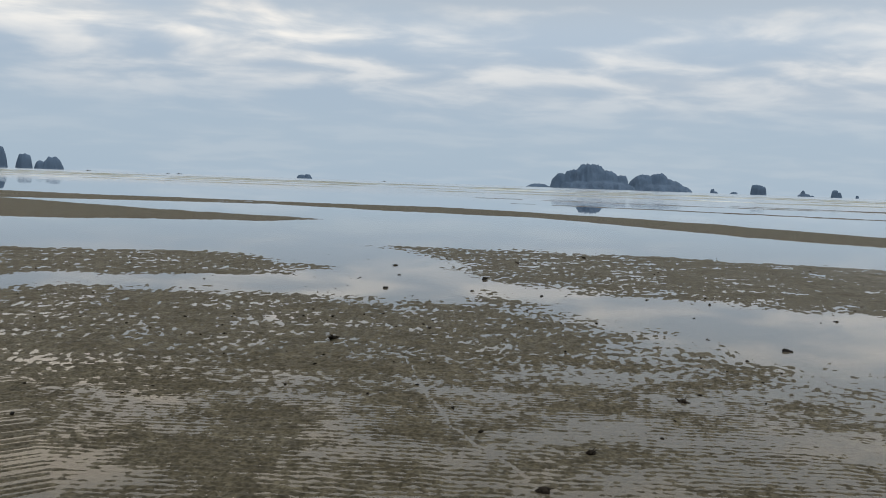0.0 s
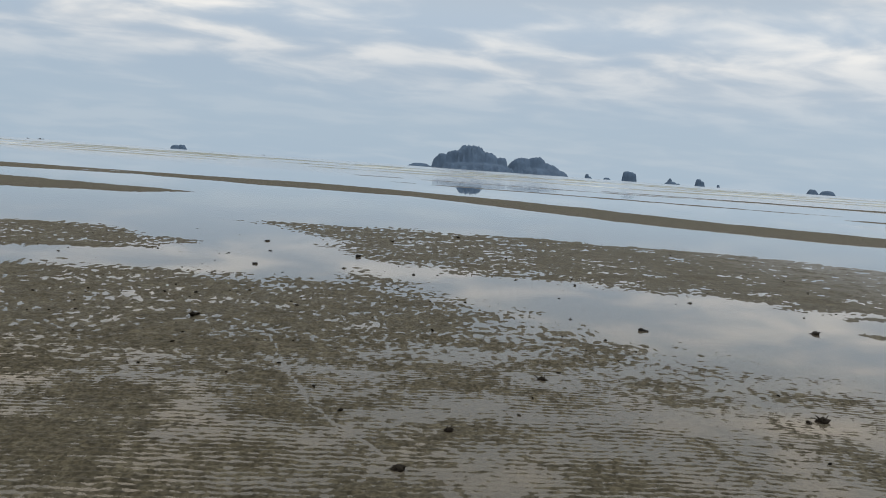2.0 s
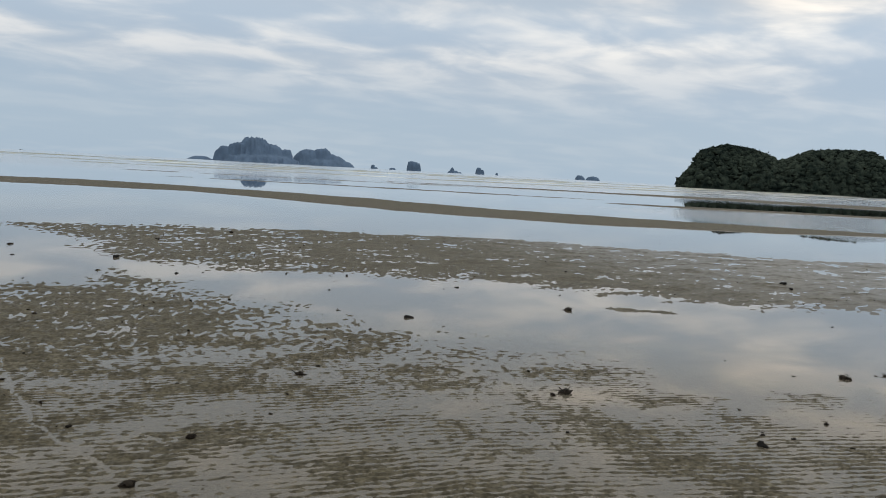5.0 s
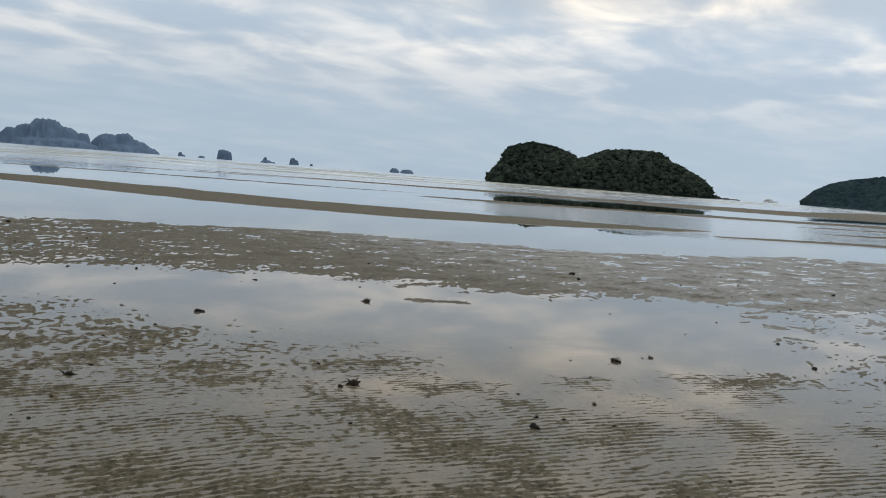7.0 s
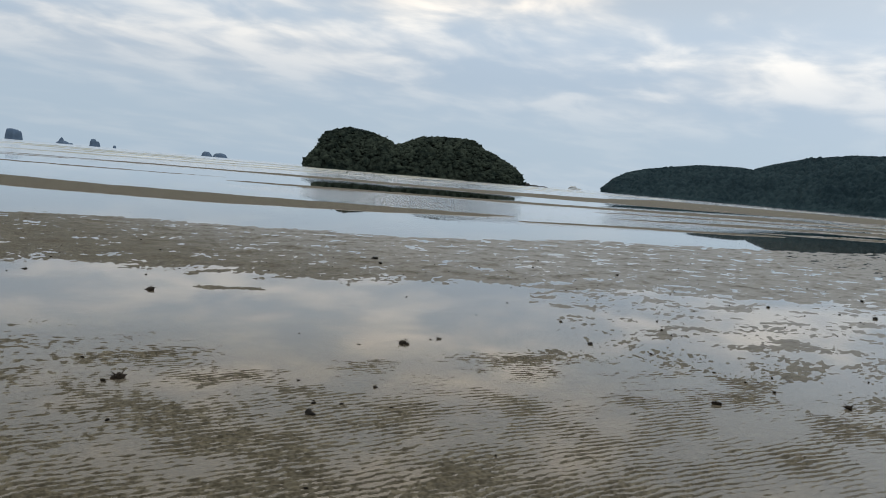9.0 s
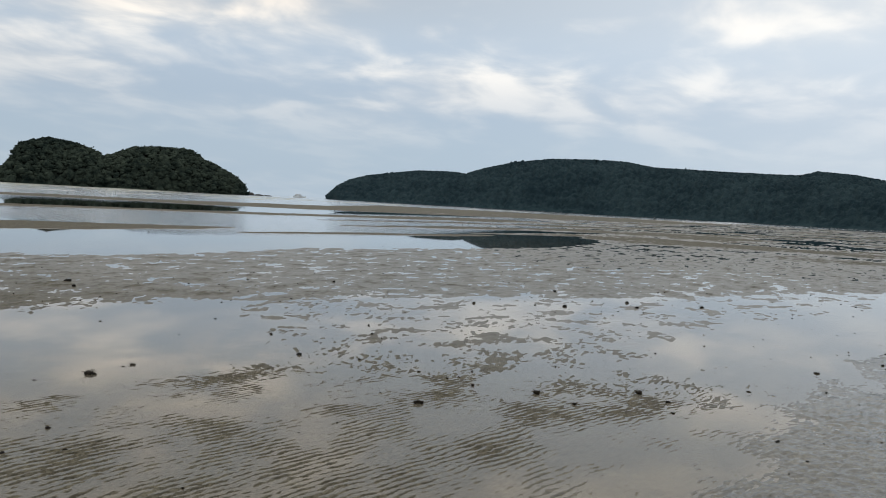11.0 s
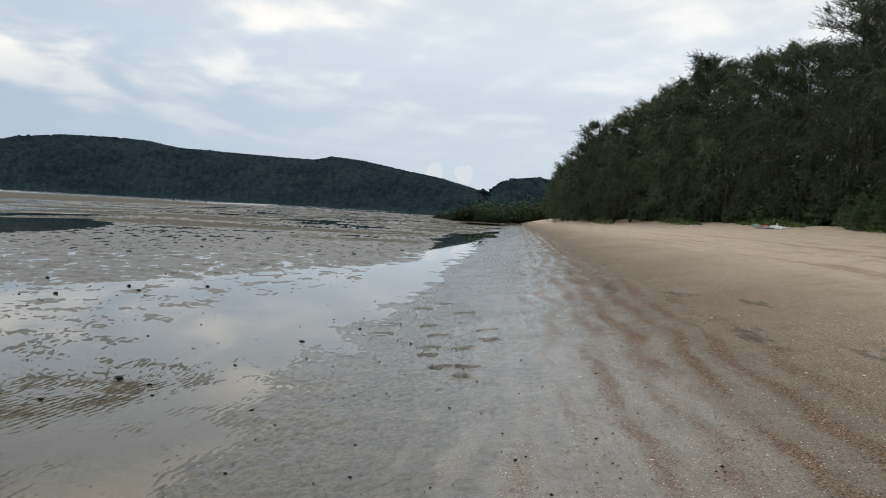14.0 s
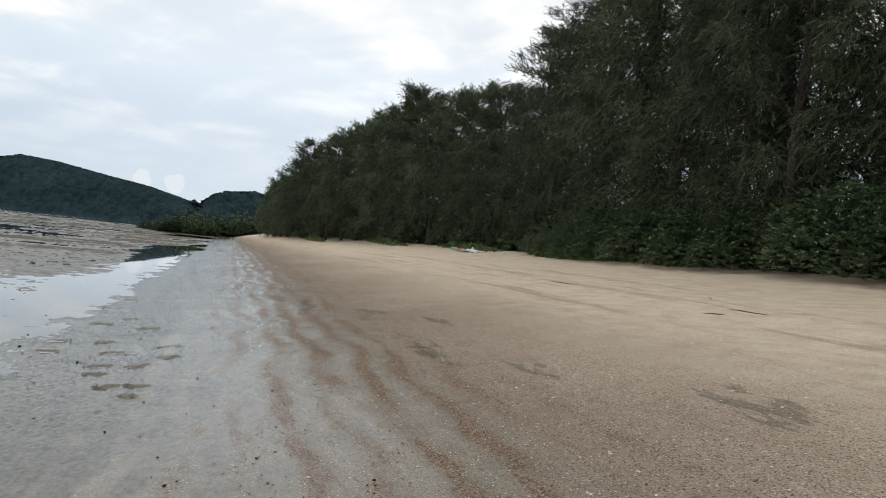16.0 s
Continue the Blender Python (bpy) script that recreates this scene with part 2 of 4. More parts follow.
    base = n.mix(speck, base, n.mix(0.5, base, (0.02, 0.017, 0.013)))
    n.put(p.inputs["Base Color"], base)
    wet = n.step(comb, 0.42, 0.12)
    n.put(p.inputs["Roughness"], n.math("ADD", n.math("MULTIPLY", wet, -0.30), n.math("ADD", 0.84, n.math("MULTIPLY", coarse, 0.12))))
    p.inputs["Specular IOR Level"].default_value = 0.07
    # water seeping down the foot of the beach, and the sheen of soaked silt
    pocks = n.noise(n.stretch(beach, (9.0, 24.0, 1.0)), 1.0, 4.0, 0.65, 0.4)
    seep = n.math("MULTIPLY", n.step(inland, -3.2, -1.6), n.step(comb, 0.50, 0.18))
    seep = n.math("MULTIPLY", seep, n.step(pocks, 0.70, 0.48, 0.55, 1.0))
    sheen = n.math("MULTIPLY", n.math("MULTIPLY", n.step(height, -0.003, 0.0), n.step(height, 0.014, 0.002)), n.math("MAXIMUM", n.step(coarse, 0.58, 0.40, 0.0, 0.20), n.step(xyz.outputs[0], 5.5, 14.0, 0.0, 0.75)))
    n.put(p.inputs["Coat Weight"], n.math("MAXIMUM", seep, sheen))
    n.put(p.inputs["Coat Roughness"], n.math("ADD", n.math("MULTIPLY", n.step(inland, -3.2, -1.6, 0.26, 0.05), 1.0), n.math("MULTIPLY", coarse, 0.10)))
    p.inputs["Coat IOR"].default_value = 1.33
    # relief: grains, pits and dimples
    pocky = n.math("MULTIPLY", pocks, n.step(inland, -3.0, -1.0))
    relief = n.bump(coarse, 0.9, 0.020)
    relief = n.bump(pocky, 0.6, 0.03, relief)
    relief = n.bump(n.math("MULTIPLY", loose, n.step(cells.outputs["Distance"], 0.6, 0.1)), 0.8, 0.006, relief)
    relief = n.bump(grain, 0.4, 0.002, relief)
    n.link(relief, p.inputs["Normal"])
    n.link(n.bump(pocky, 0.22, 0.03, n.bump(coarse, 0.10, 0.012)), p.inputs["Coat Normal"])
    n.link(p.outputs[0], out.inputs[0])
    return m


def water_material():
    m, n, out = material("water")
    where = n.node("ShaderNodeNewGeometry").outputs["Position"]
    xyz = n.node("ShaderNodeSeparateXYZ")
    n.link(where, xyz.inputs[0])
    chop = n.noise(n.stretch(where, (0.16, 0.5, 1.0)), 1.0, 5.0, 0.65)
    # pools lie still, the open sea beyond the bars is ruffled
    far = n.math("ADD", n.math("MULTIPLY", xyz.outputs[1], 0.9), n.math("MULTIPLY", xyz.outputs[0], 0.28))
    open_sea = n.step(far, 62.0, 120.0)
    breeze = n.math("MULTIPLY", n.step(xyz.outputs[1], 46.0, 41.0), n.math("MULTIPLY", n.step(xyz.outputs[0], 24.0, 31.0), n.step(xyz.outputs[1], 16.0, 21.0)))
    ripple = n.noise(n.stretch(where, (1.2, 3.5, 1.0)), 1.0, 4.0, 0.6)
    rise = n.math("ADD", n.math("MULTIPLY", n.math("MULTIPLY", chop, open_sea), 0.35), n.math("MULTIPLY", n.math("MULTIPLY", ripple, breeze), 0.06))
    relief = n.bump(rise, 0.6, 1.0)
    gloss = n.node("ShaderNodeBsdfGlossy")
    n.put(gloss.inputs["Roughness"], n.math("ADD", 0.015, n.math("ADD", n.math("MULTIPLY", open_sea, 0.08), n.math("MULTIPLY", breeze, 0.06))))
    gloss.inputs["Color"].default_value = (0.95, 0.95, 0.95, 1)
    n.link(relief, gloss.inputs["Normal"])
    clear = n.node("ShaderNodeBsdfTransparent")
    clear.inputs["Color"].default_value = (0.93, 0.94, 0.90, 1)
    silt = n.node("ShaderNodeBsdfDiffuse")
    n.put(silt.inputs["Color"], n.mix(open_sea, (0.215, 0.187, 0.145), (0.165, 0.185, 0.16)))
    body = n.node("ShaderNodeMixShader")
    n.put(body.inputs[0], n.math("ADD", n.math("MULTIPLY", open_sea, 0.45), 0.45))
    n.link(clear.outputs[0], body.inputs[1])
    n.link(silt.outputs[0], body.inputs[2])
    edge = n.node("ShaderNodeFresnel")
    edge.inputs["IOR"].default_value = 1.34
    both = n.node("ShaderNodeMixShader")
    n.put(both.inputs[0], n.math("MULTIPLY", edge.outputs[0], n.math("ADD", 1.0, n.math("MULTIPLY", edge.outputs[0], 0.22)), clamp=True))
    n.link(body.outputs[0], both.inputs[1])
    n.link(gloss.outputs[0], both.inputs[2])
    n.link(both.outputs[0], out.inputs[0])
    return m


SAND, WATER = sand_material(), water_material()
STONE = plain("wet_stone", (0.013, 0.012, 0.011), 0.8, 0.5, 30.0, 0.8, 0.01, per_piece=0.3, gloss=0.08)
CLOD = plain("silt_clod", (0.014, 0.012, 0.009), 0.9, 0.5, 60.0, 0.8, 0.006, per_piece=0.4, gloss=0.08)
SHELL = plain("shell", (0.55, 0.47, 0.38), 0.45, 0.3, 80.0, 0.3, 0.003, per_piece=0.35)
WEED = plain("weed", (0.014, 0.011, 0.008), 0.75, 0.4, 40.0, 0.4, 0.004, per_piece=0.4, gloss=0.08)
BARK = plain("bark", (0.040, 0.033, 0.027), 0.9, 0.4, 5.0, 0.9, 0.03)
NEEDLE = foliage("needles", (0.018, 0.029, 0.018), (0.100, 0.122, 0.068), 0.7, 0.7)
BROADLEAF = foliage("broad_leaves", (0.050, 0.088, 0.045), (0.130, 0.185, 0.092), 0.42, 1.2)
MANGROVE = foliage("mangrove_leaves", (0.038, 0.062, 0.030), (0.082, 0.115, 0.052), 0.55, 0.3)
GRASS = foliage("creeper", (0.06, 0.10, 0.03), (0.12, 0.17, 0.06), 0.55, 2.0)
WOOD = far_canopy("island_wood", (0.006, 0.011, 0.010), (0.042, 0.053, 0.040), 0.9)
# far forest green, tinted blue to stand for haze in the air
FARWOOD_HAZED = far_canopy("hazed_headland_wood", (0.010, 0.021, 0.027), (0.028, 0.047, 0.053), 1.4)
# limestone with the blue of distance haze mixed into its base colour
KARST_HAZED = plain("limestone", (0.085, 0.125, 0.185), 0.95, 0.15, 0.02, 0.3, 5.0, gloss=0.1)
FOAM = plain("foam", (0.55, 0.57, 0.52), 0.8, 0.15, 0.5, 0.5, 0.2)

# ---- plan: beach axes, bars and pools ----
ALONG, INLAND = Vector((0.966, -0.259)), Vector((-0.259, -0.966))
_rng = np.random.default_rng(7)
_perm = _rng.permutation(4096)
_grad = _rng.uniform(0, 2 * np.pi, 4096)


def grain_noise(x, y, seed=0):
    """Gradient noise on arrays, about -0.7 to 0.7."""
    xi, yi = np.floor(x).astype(np.int64), np.floor(y).astype(np.int64)
    xf, yf = x - xi, y - yi
    u, v = xf * xf * xf * (xf * (xf * 6 - 15) + 10), yf * yf * yf * (yf * (yf * 6 - 15) + 10)

    def corner(dx, dy):
        a = _grad[_perm[(xi + dx + seed * 131 + _perm[(yi + dy + seed * 57) & 4095]) & 4095]]
        return np.cos(a) * (xf - dx) + np.sin(a) * (yf - dy)

    top = corner(0, 0) * (1 - u) + corner(1, 0) * u
    low = corner(0, 1) * (1 - u) + corner(1, 1) * u
    return top * (1 - v) + low * v


def fbm(x, y, seed=0, octaves=4):
    total, size = 0.0, 1.0
    for k in range(octaves):
        total = total + grain_noise(x * 2 ** k, y * 2 ** k, seed + k) * size
        size *= 0.55
    return total


def inside(x, y, line):
    """How far (m) points lie within a band of changing width along a line of (x, y, half width)."""
    best = np.full(x.shape, -1e6)
    for (ax, ay, aw), (bx, by, bw) in zip(line[:-1], line[1:]):
        dx, dy = bx - ax, by - ay
        f = np.clip(((x - ax) * dx + (y - ay) * dy) / (dx * dx + dy * dy), 0, 1)
        best = np.maximum(best, aw + (bw - aw) * f - np.hypot(x - ax - f * dx, y - ay - f * dy))
    return best


def smooth(v, a, b):
    f = np.clip((v - a) / (b - a), 0, 1)
    return f * f * (3 - 2 * f)


BARS = [  # line, crest height, edge width, raggedness
    ([(-120, 75, 9), (-60, 57, 7), (-26, 50, 6), (-10, 51.5, 2.9), (-1, 49, 5), (7, 45, 3.5), (10.5, 40, 4), (15, 32, 4),
      (19, 28.4, 4.2), (24, 26, 3.3), (29, 24.2, 2.0), (33, 23.6, 0.4)], 0.022, 1.2, 0.5),
    ([(-60, 48, 8), (-25, 36.5, 7), (-14, 31.8, 5), (-8, 31.9, 2.6), (-4.8, 32.4, 0.4)], 0.020, 1.0, 0.5),
    ([(-24, 16, 4), (-8, 14.3, 2.7), (-5, 15.1, 2.5), (-3.3, 14.4, 1.5), (-1.8, 13.4, 0.3)], 0.006, 1.2, 0.5),
    ([(-3.2, 20.1, 0.2), (-1, 20.1, 1.3), (1.8, 18.4, 2.9), (4.2, 16.2, 4.8), (7.7, 15.0, 5.2), (10.7, 12.8, 5.2), (14.7, 10.2, 5.2),
      (22, 7.0, 7.6), (30, 2.6, 8.4), (42, 0.8, 8.8), (60, 0.5, 12)], 0.0050, 2.6, 0.5),
    ([(60, 0.5, 12), (110, 5, 26), (220, 8, 62), (320, 10, 80)], 0.005, 8.0, 4.0),
    ([(172, -30, 6), (172, -48, 16), (150, -62, 14)], 0.25, 14.0, 3.0),
    ([(29.5, 20.4, 0.5), (35, 18.6, 0.9), (40, 16.7, 0.9), (45, 15.3, 0.6)], 0.03, 0.8, 0.4),
    ([(46.5, 16.8, 0.5), (55, 14.0, 2.0), (70, 8, 4.0)], 0.014, 1.4, 0.8),
    ([(35, 50.5, 0.5), (40, 48, 2.4), (54.5, 41.5, 2.8), (75, 36, 3.5), (100, 33, 5)], 0.035, 1.0, 0.8),
    ([(36, 103, 1.0), (62, 94, 6), (78, 85, 11), (94, 72, 14), (150, 62, 25), (260, 70, 60)], 0.03, 2.0, 1.5),
    ([(45, 24, 0.6), (60, 20, 3.0), (78, 12, 5.0)], 0.02, 1.4, 1.2),
    ([(53, 31, 0.7), (72, 27, 2.0), (92, 18, 3.5)], 0.02, 0.8, 0.8),
    ([(62, 38, 0.8), (85, 31, 2.0), (112, 22, 3)], 0.02, 0.8, 0.8),
    ([(5, 75, 0.6), (20, 68, 1.2), (40, 58, 0.6)], 0.03, 1.0, 0.6),
    ([(3, 100, 0.6), (30, 92, 1.5), (70, 96, 0.6)], 0.03, 1.0, 0.6),
    ([(-14, 2.5, 7.2), (-6, 3.6, 6.7), (-1.5, 4.6, 6.0), (0.6, 4.8, 4.2), (2.4, 3.6, 2.6), (4.6, 2.6, 2.4), (6.2, 1.9, 1.4)], 0.0022, 2.2, 0.4),
    ([(-12, 8.8, 2.8), (-5, 8.9, 3.1), (-2.2, 8.8, 3.2), (-0.2, 8.6, 2.7), (1.1, 8.9, 1.5)], 0.006, 2.2, 0.5),
    ([(2.6, 7.0, 0.4), (1.6, 8.6, 0.9), (0.9, 10.6, 1.0), (0.6, 12.3, 0.4)], 0.002, 1.4, 0.4),
    ([(-0.4, 15.6, 0.2), (1.0, 15.0, 0.5), (2.4, 12.3, 0.3)], 0.004, 0.8, 0.3),
    ([(6.2, 0.9, 2.0), (8.6, 1.4, 2.7), (10.6, 2.6, 3.3), (13, 4.0, 4.6), (17, 2.0, 4.4), (22, -0.5, 3.5)], -0.001, 2.6, 0.4),
    ([(62, -8.0, 4.0), (78.8, -14.6, 4.8), (117, -25.6, 6.5)], 0.012, 1.6, 0.5),
    ([(4.7, 4.8, 0.5), (6.2, 4.2, 0.9), (7.6, 3.8, 0.9)], -0.0015, 0.9, 0.3),
    ([(52, 10.2, 1.6), (60, 9.6, 2.2), (70, 9, 2.5)], 0.012, 1.2, 0.5),
    ([(6.6, 8.6, 0.3), (7.0, 8.3, 0.3)], 0.004, 0.5, 0.2),
]
BEACH_W = [-30, -4.5, -2.6, -1.6, -0.9, -0.35, 0.1, 1.4, 3.1, 4.4, 8.5, 11.0, 14.0, 22.0, 60.0]
BEACH_Z = [-1.2, -0.055, -0.014, 0.002, 0.028, 0.08, 0.15, 0.31, 0.56, 0.76, 1.25, 1.5, 1.95, 2.2, 3.0]


def tree_edge(u):
    """The inland distance at which the wood begins, along the beach."""
    return 13.5 - 9.3 * smooth(u, 38.0, 105.0)


PRINTS = [(u0, w0, radians(turn)) for u0, w0, turn in (
    (11.74, -1.33, 4), (12.65, -1.35, -6), (11.63, -0.67, 8), (12.55, -0.79, 0), (11.88, -0.04, -5), (10.99, 0.06, 12), (10.13, -0.63, 20), (10.66, -0.63, -8),
    (9.34, -0.15, 35), (9.41, -0.41, -20), (8.9, -0.21, 60), (10.52, -0.24, 5), (16.5, -1.7, 4), (17.1, -1.3, -4), (22.8, -1.0, 8), (14.6, -1.1, 0),
    (14.0, -0.4, -6), (15.4, -0.8, 6), (19.0, -1.3, 2))]
TRAIL = [(0.52, 4.45), (0.35, 4.77), (0.25, 5.0), (0.17, 5.16), (0.08, 5.44), (0.03, 5.7), (0.0, 5.86), (-0.07, 6.25), (-0.17, 6.71), (-0.25, 7.23), (-0.29, 7.73), (-0.21, 7.96), (-0.02, 8.26), (0.15, 8.64), (0.21, 9.06)]


def ground_height(x, y):
    r = np.hypot(x - 0.8, y + 0.3)
    wx, wy = fbm(x / (1.6 + 0.03 * r), y / (1.6 + 0.03 * r), 3), fbm(x / (1.6 + 0.03 * r), y / (1.6 + 0.03 * r), 11)
    floor = -0.05 + 0.030 * smooth(r, 15, 9)
    h = floor - 1.5 * smooth(y * 0.9 + x * 0.28, 80, 400)
    for line, crest, edge, rag in BARS:
        s = inside(x + wx * rag, y + wy * rag, line)
        h = np.maximum(h, floor + (crest - floor) * smooth(s, -edge * 0.6, edge * 0.6 + 0.001))
    # beach
    u, v = x * ALONG.x + y * ALONG.y, x * INLAND.x + y * INLAND.y
    v = v + 0.25 * fbm(u / 5.0, v / 5.0, 21) * smooth(r, 2, 10)
    squeeze = np.sqrt(13.5 / tree_edge(u))
    beach = np.interp(np.where(v > 0, v * squeeze, v), BEACH_W, BEACH_Z)
    beach = beach + 0.010 * fbm(u * 0.35, v * 2.3, 31) * smooth(beach, 0.05, 0.25) + 0.012 * grain_noise(u / 0.9, v / 0.7, 33)
    beach = beach + 0.006 * fbm(u / 0.18, v / 0.11, 35, 3) * smooth(beach, 0.30, 0.12) * smooth(r, 22, 12)
    # small crescent ripples where water runs off the foot of the beach
    scale = 1 - 2.4 * np.abs(grain_noise(u / 0.085 + 0.8 * grain_noise(u / 0.3, v / 0.3, 37), v / 0.055, 39))
    beach = beach + 0.0028 * scale * smooth(v, -5.0, -2.5) * smooth(v, 0.5, -0.5) * smooth(r, 14, 8)
    h = np.where(beach > h, beach, h)
    # pits and puddles on the flats, patches that lie a little higher or lower
    flats = smooth(beach, 0.12, -0.02)
    size = 0.045 + 0.0036 * r
    pits = 0.020 * fbm(x / size, y / size, 41, 3) * (1 - 0.55 * smooth(x, 3.0, 6.5) * smooth(r, 60, 40)) * (0.45 + 0.55 * smooth(r, 5.5, 9.0)) * (1 - 0.3 * smooth(x, 8, 16))
    patches = 0.010 * fbm(x / 0.8, y / 0.55, 45, 5) - 0.0008 * smooth(x, 3.5, 6.5) * smooth(r, 14, 9) - 0.0015 * smooth(x, 8, 16) * smooth(r, 40, 28)
    h = h + (pits + patches) * np.where(h > -0.045, 1.0, 0.3) * (0.25 + 0.75 * flats) * smooth(beach, 0.9, 0.2)
    h = h - 0.0038 * np.exp(-((x - 2.5) ** 2 + (y - 5.6) ** 2) / 2.2 ** 2)
    h = h - 0.0032 * np.exp(-((x - 5.0) ** 2 + (y - 2.4) ** 2) / 2.3 ** 2)
    # shallow swales far out
    swale = 0.034 * fbm(x / 10.0 + 3, y / 10.0, 47, 4) * smooth(r, 28, 60)
    h = h + np.where(h > -0.04, swale, 0) * flats
    # current ripples, their crests bending along the shore and breaking up towards it
    near = smooth(r, 11.5, 7.0)
    torn = smooth(x, 5.5, 10.0)
    warp = (0.030 + 0.045 * torn) * fbm(x / 0.20, y / 0.30, 51, 3) + 0.11 * grain_noise(x / 1.6, y / 2.4, 55)
    saw = ((y + np.where(x > 0, 0.028, 0.005) * x * np.abs(x) + warp) / 0.064) % 1.0
    ridge = np.where(saw < 0.35, smooth(saw, 0.0, 0.35), 1 - smooth(saw, 0.35, 1.0)) * 2 - 1
    strength = (0.0042 + 0.0014 * smooth(x, 3.5, 6.0)) * (0.7 + 0.5 * smooth(grain_noise(x / 1.3, y / 1.3, 58), -0.35, 0.4)) * flats * smooth(beach, 0.06, -0.02)
    chan = inside(x, y, [(4.8, 0.3, 0.35), (6.6, 0.3, 0.5), (8.2, 0.1, 0.4)])
    chan = np.maximum(chan, inside(x, y, [(10.5, 0.6, 0.8), (14, -0.6, 1.1), (18, -2.6, 1.0)]))
    h = h - 0.0045 * smooth(chan, -0.4, 0.6)
    h = h + ridge * strength * near * (0.15 + 0.85 * smooth(h, -0.032, -0.012))
    # snail trail and footprints
    groove = inside(x + 0.05 * grain_noise(x / 0.2, y / 0.22, 71), y, [(a, b, 0.003) for a, b in TRAIL])
    h = h - (h + 0.008) * smooth(groove, -0.011, 0.002)
    for u0, w0, turn in PRINTS:
        du, dv = u - u0, v - w0
        a, b = du * math.cos(turn) + dv * math.sin(turn), -du * math.sin(turn) + dv * math.cos(turn)
        d = np.hypot(a / 0.065, b / 0.125)
        h = h - 0.09 * smooth(d, 1.1, 0.85) + 0.012 * np.exp(-((d - 1.35) / 0.22) ** 2)
    return h


def height_at(x, y):
    return float(ground_height(np.array([float(x)]), np.array([float(y)]))[0])


def place(u, v):
    """World x, y from the distance along and inland of the beach."""
    p = ALONG * u + INLAND * v
    return p.x, p.y


# ---- mesh helpers ----


def mesh_of(name, verts, faces, mat, smooth_shade=False):
    me = bpy.data.meshes.new(name)
    verts, faces = np.asarray(verts, np.float32), np.asarray(faces, np.int32)
    k = faces.shape[1]
    me.vertices.add(len(verts))
    me.vertices.foreach_set("co", verts.ravel())
    me.loops.add(faces.size)
    me.loops.foreach_set("vertex_index", faces.ravel())
    me.polygons.add(len(faces))
    me.polygons.foreach_set("loop_start", np.arange(0, faces.size, k, dtype=np.int32))
    me.polygons.foreach_set("loop_total", np.full(len(faces), k, np.int32))
    if smooth_shade:
        me.polygons.foreach_set("use_smooth", np.ones(len(faces), bool))
    me.update(calc_edges=True)
    me.validate()
    me.materials.append(mat)
    return me


def part(name, bm, mat, parent, label=""):
    me = bpy.data.meshes.new(name)
    bm.to_mesh(me)
    bm.free()
    me.materials.append(mat)
    ob = new(name, me)
    ob.parent = parent
    return tagged(ob, label)


# ---- ground: one sheet, finer where the camera stands ----
def polar_sheet(name, rings, angles, mat, lift):
    r, a = np.meshgrid(rings, angles, indexing="ij")
    x, y = 0.8 + r * np.sin(a), -0.3 + r * np.cos(a)
    z = lift(x, y)
    nr, na = r.shape
    i = np.arange(nr - 1)[:, None] * na + np.arange(na)[None, :]
    j = np.arange(nr - 1)[:, None] * na + (np.arange(na)[None, :] + 1) % na
    quads = np.stack([i, j, j + na, i + na], -1).reshape(-1, 4)
    verts = np.stack([x, y, z], -1).reshape(-1, 3)
    return new(name, mesh_of(name, verts, quads, mat, True))


rings = np.concatenate([np.concatenate([[0.001, 0.03], np.linspace(0.06, 3.47, 110)])] + [np.exp(np.arange(math.log(a), math.log(b), k)) for a, b, k in (
    (3.5, 8, 0.0029), (8, 20, 0.0068), (20, 60, 0.011), (60, 260, 0.018), (260, 4900, 0.035))] + [[4900.0]])
angles = np.radians(np.concatenate([np.arange(-32, 151, 0.16), np.arange(152, 327, 5.0)]))
ground = polar_sheet("ground", rings, angles, SAND, ground_height)
tagged(ground, "grey-brown rippled tidal flat rising to a tan sandy beach", "ground", kind="structure")

wr = np.concatenate([[0.001, 5, 20, 60], np.geomspace(100, 4950, 24)])
water = polar_sheet("water", wr, np.radians(np.arange(0, 360, 4.0)), WATER, lambda x, y: np.zeros(x.shape))
tagged(water, "still shallow tide pools and a pale grey sea", "water", kind="structure")


# ---- woods ----
def ico(sub):
    bm = bmesh.new()
    bmesh.ops.create_icosphere(bm, subdivisions=sub, radius=1.0)
    v = np.array([p.co for p in bm.verts])
    f = np.array([[q.index for q in p.verts] for p in bm.faces])
    bm.free()
    return v, f


def crown_shapes(sub, count, rough, seed):
    """A few lumpy crowns to draw from."""
    base, faces = ico(sub)
    made = []
    for k in range(count):
        out = []
        for p in base:
            n = noise.noise(Vector(p) * 1.6 + Vector((seed + 9.1 * k, 3, 1))) * 0.5 + noise.noise(Vector(p) * 3.3 + Vector((k, seed, 7))) * rough + noise.noise(Vector(p) * 7.1 + Vector((seed, k, 2))) * rough * 0.8
            out.append(p * (1 + n))
        made.append(np.array(out))
    return made, faces


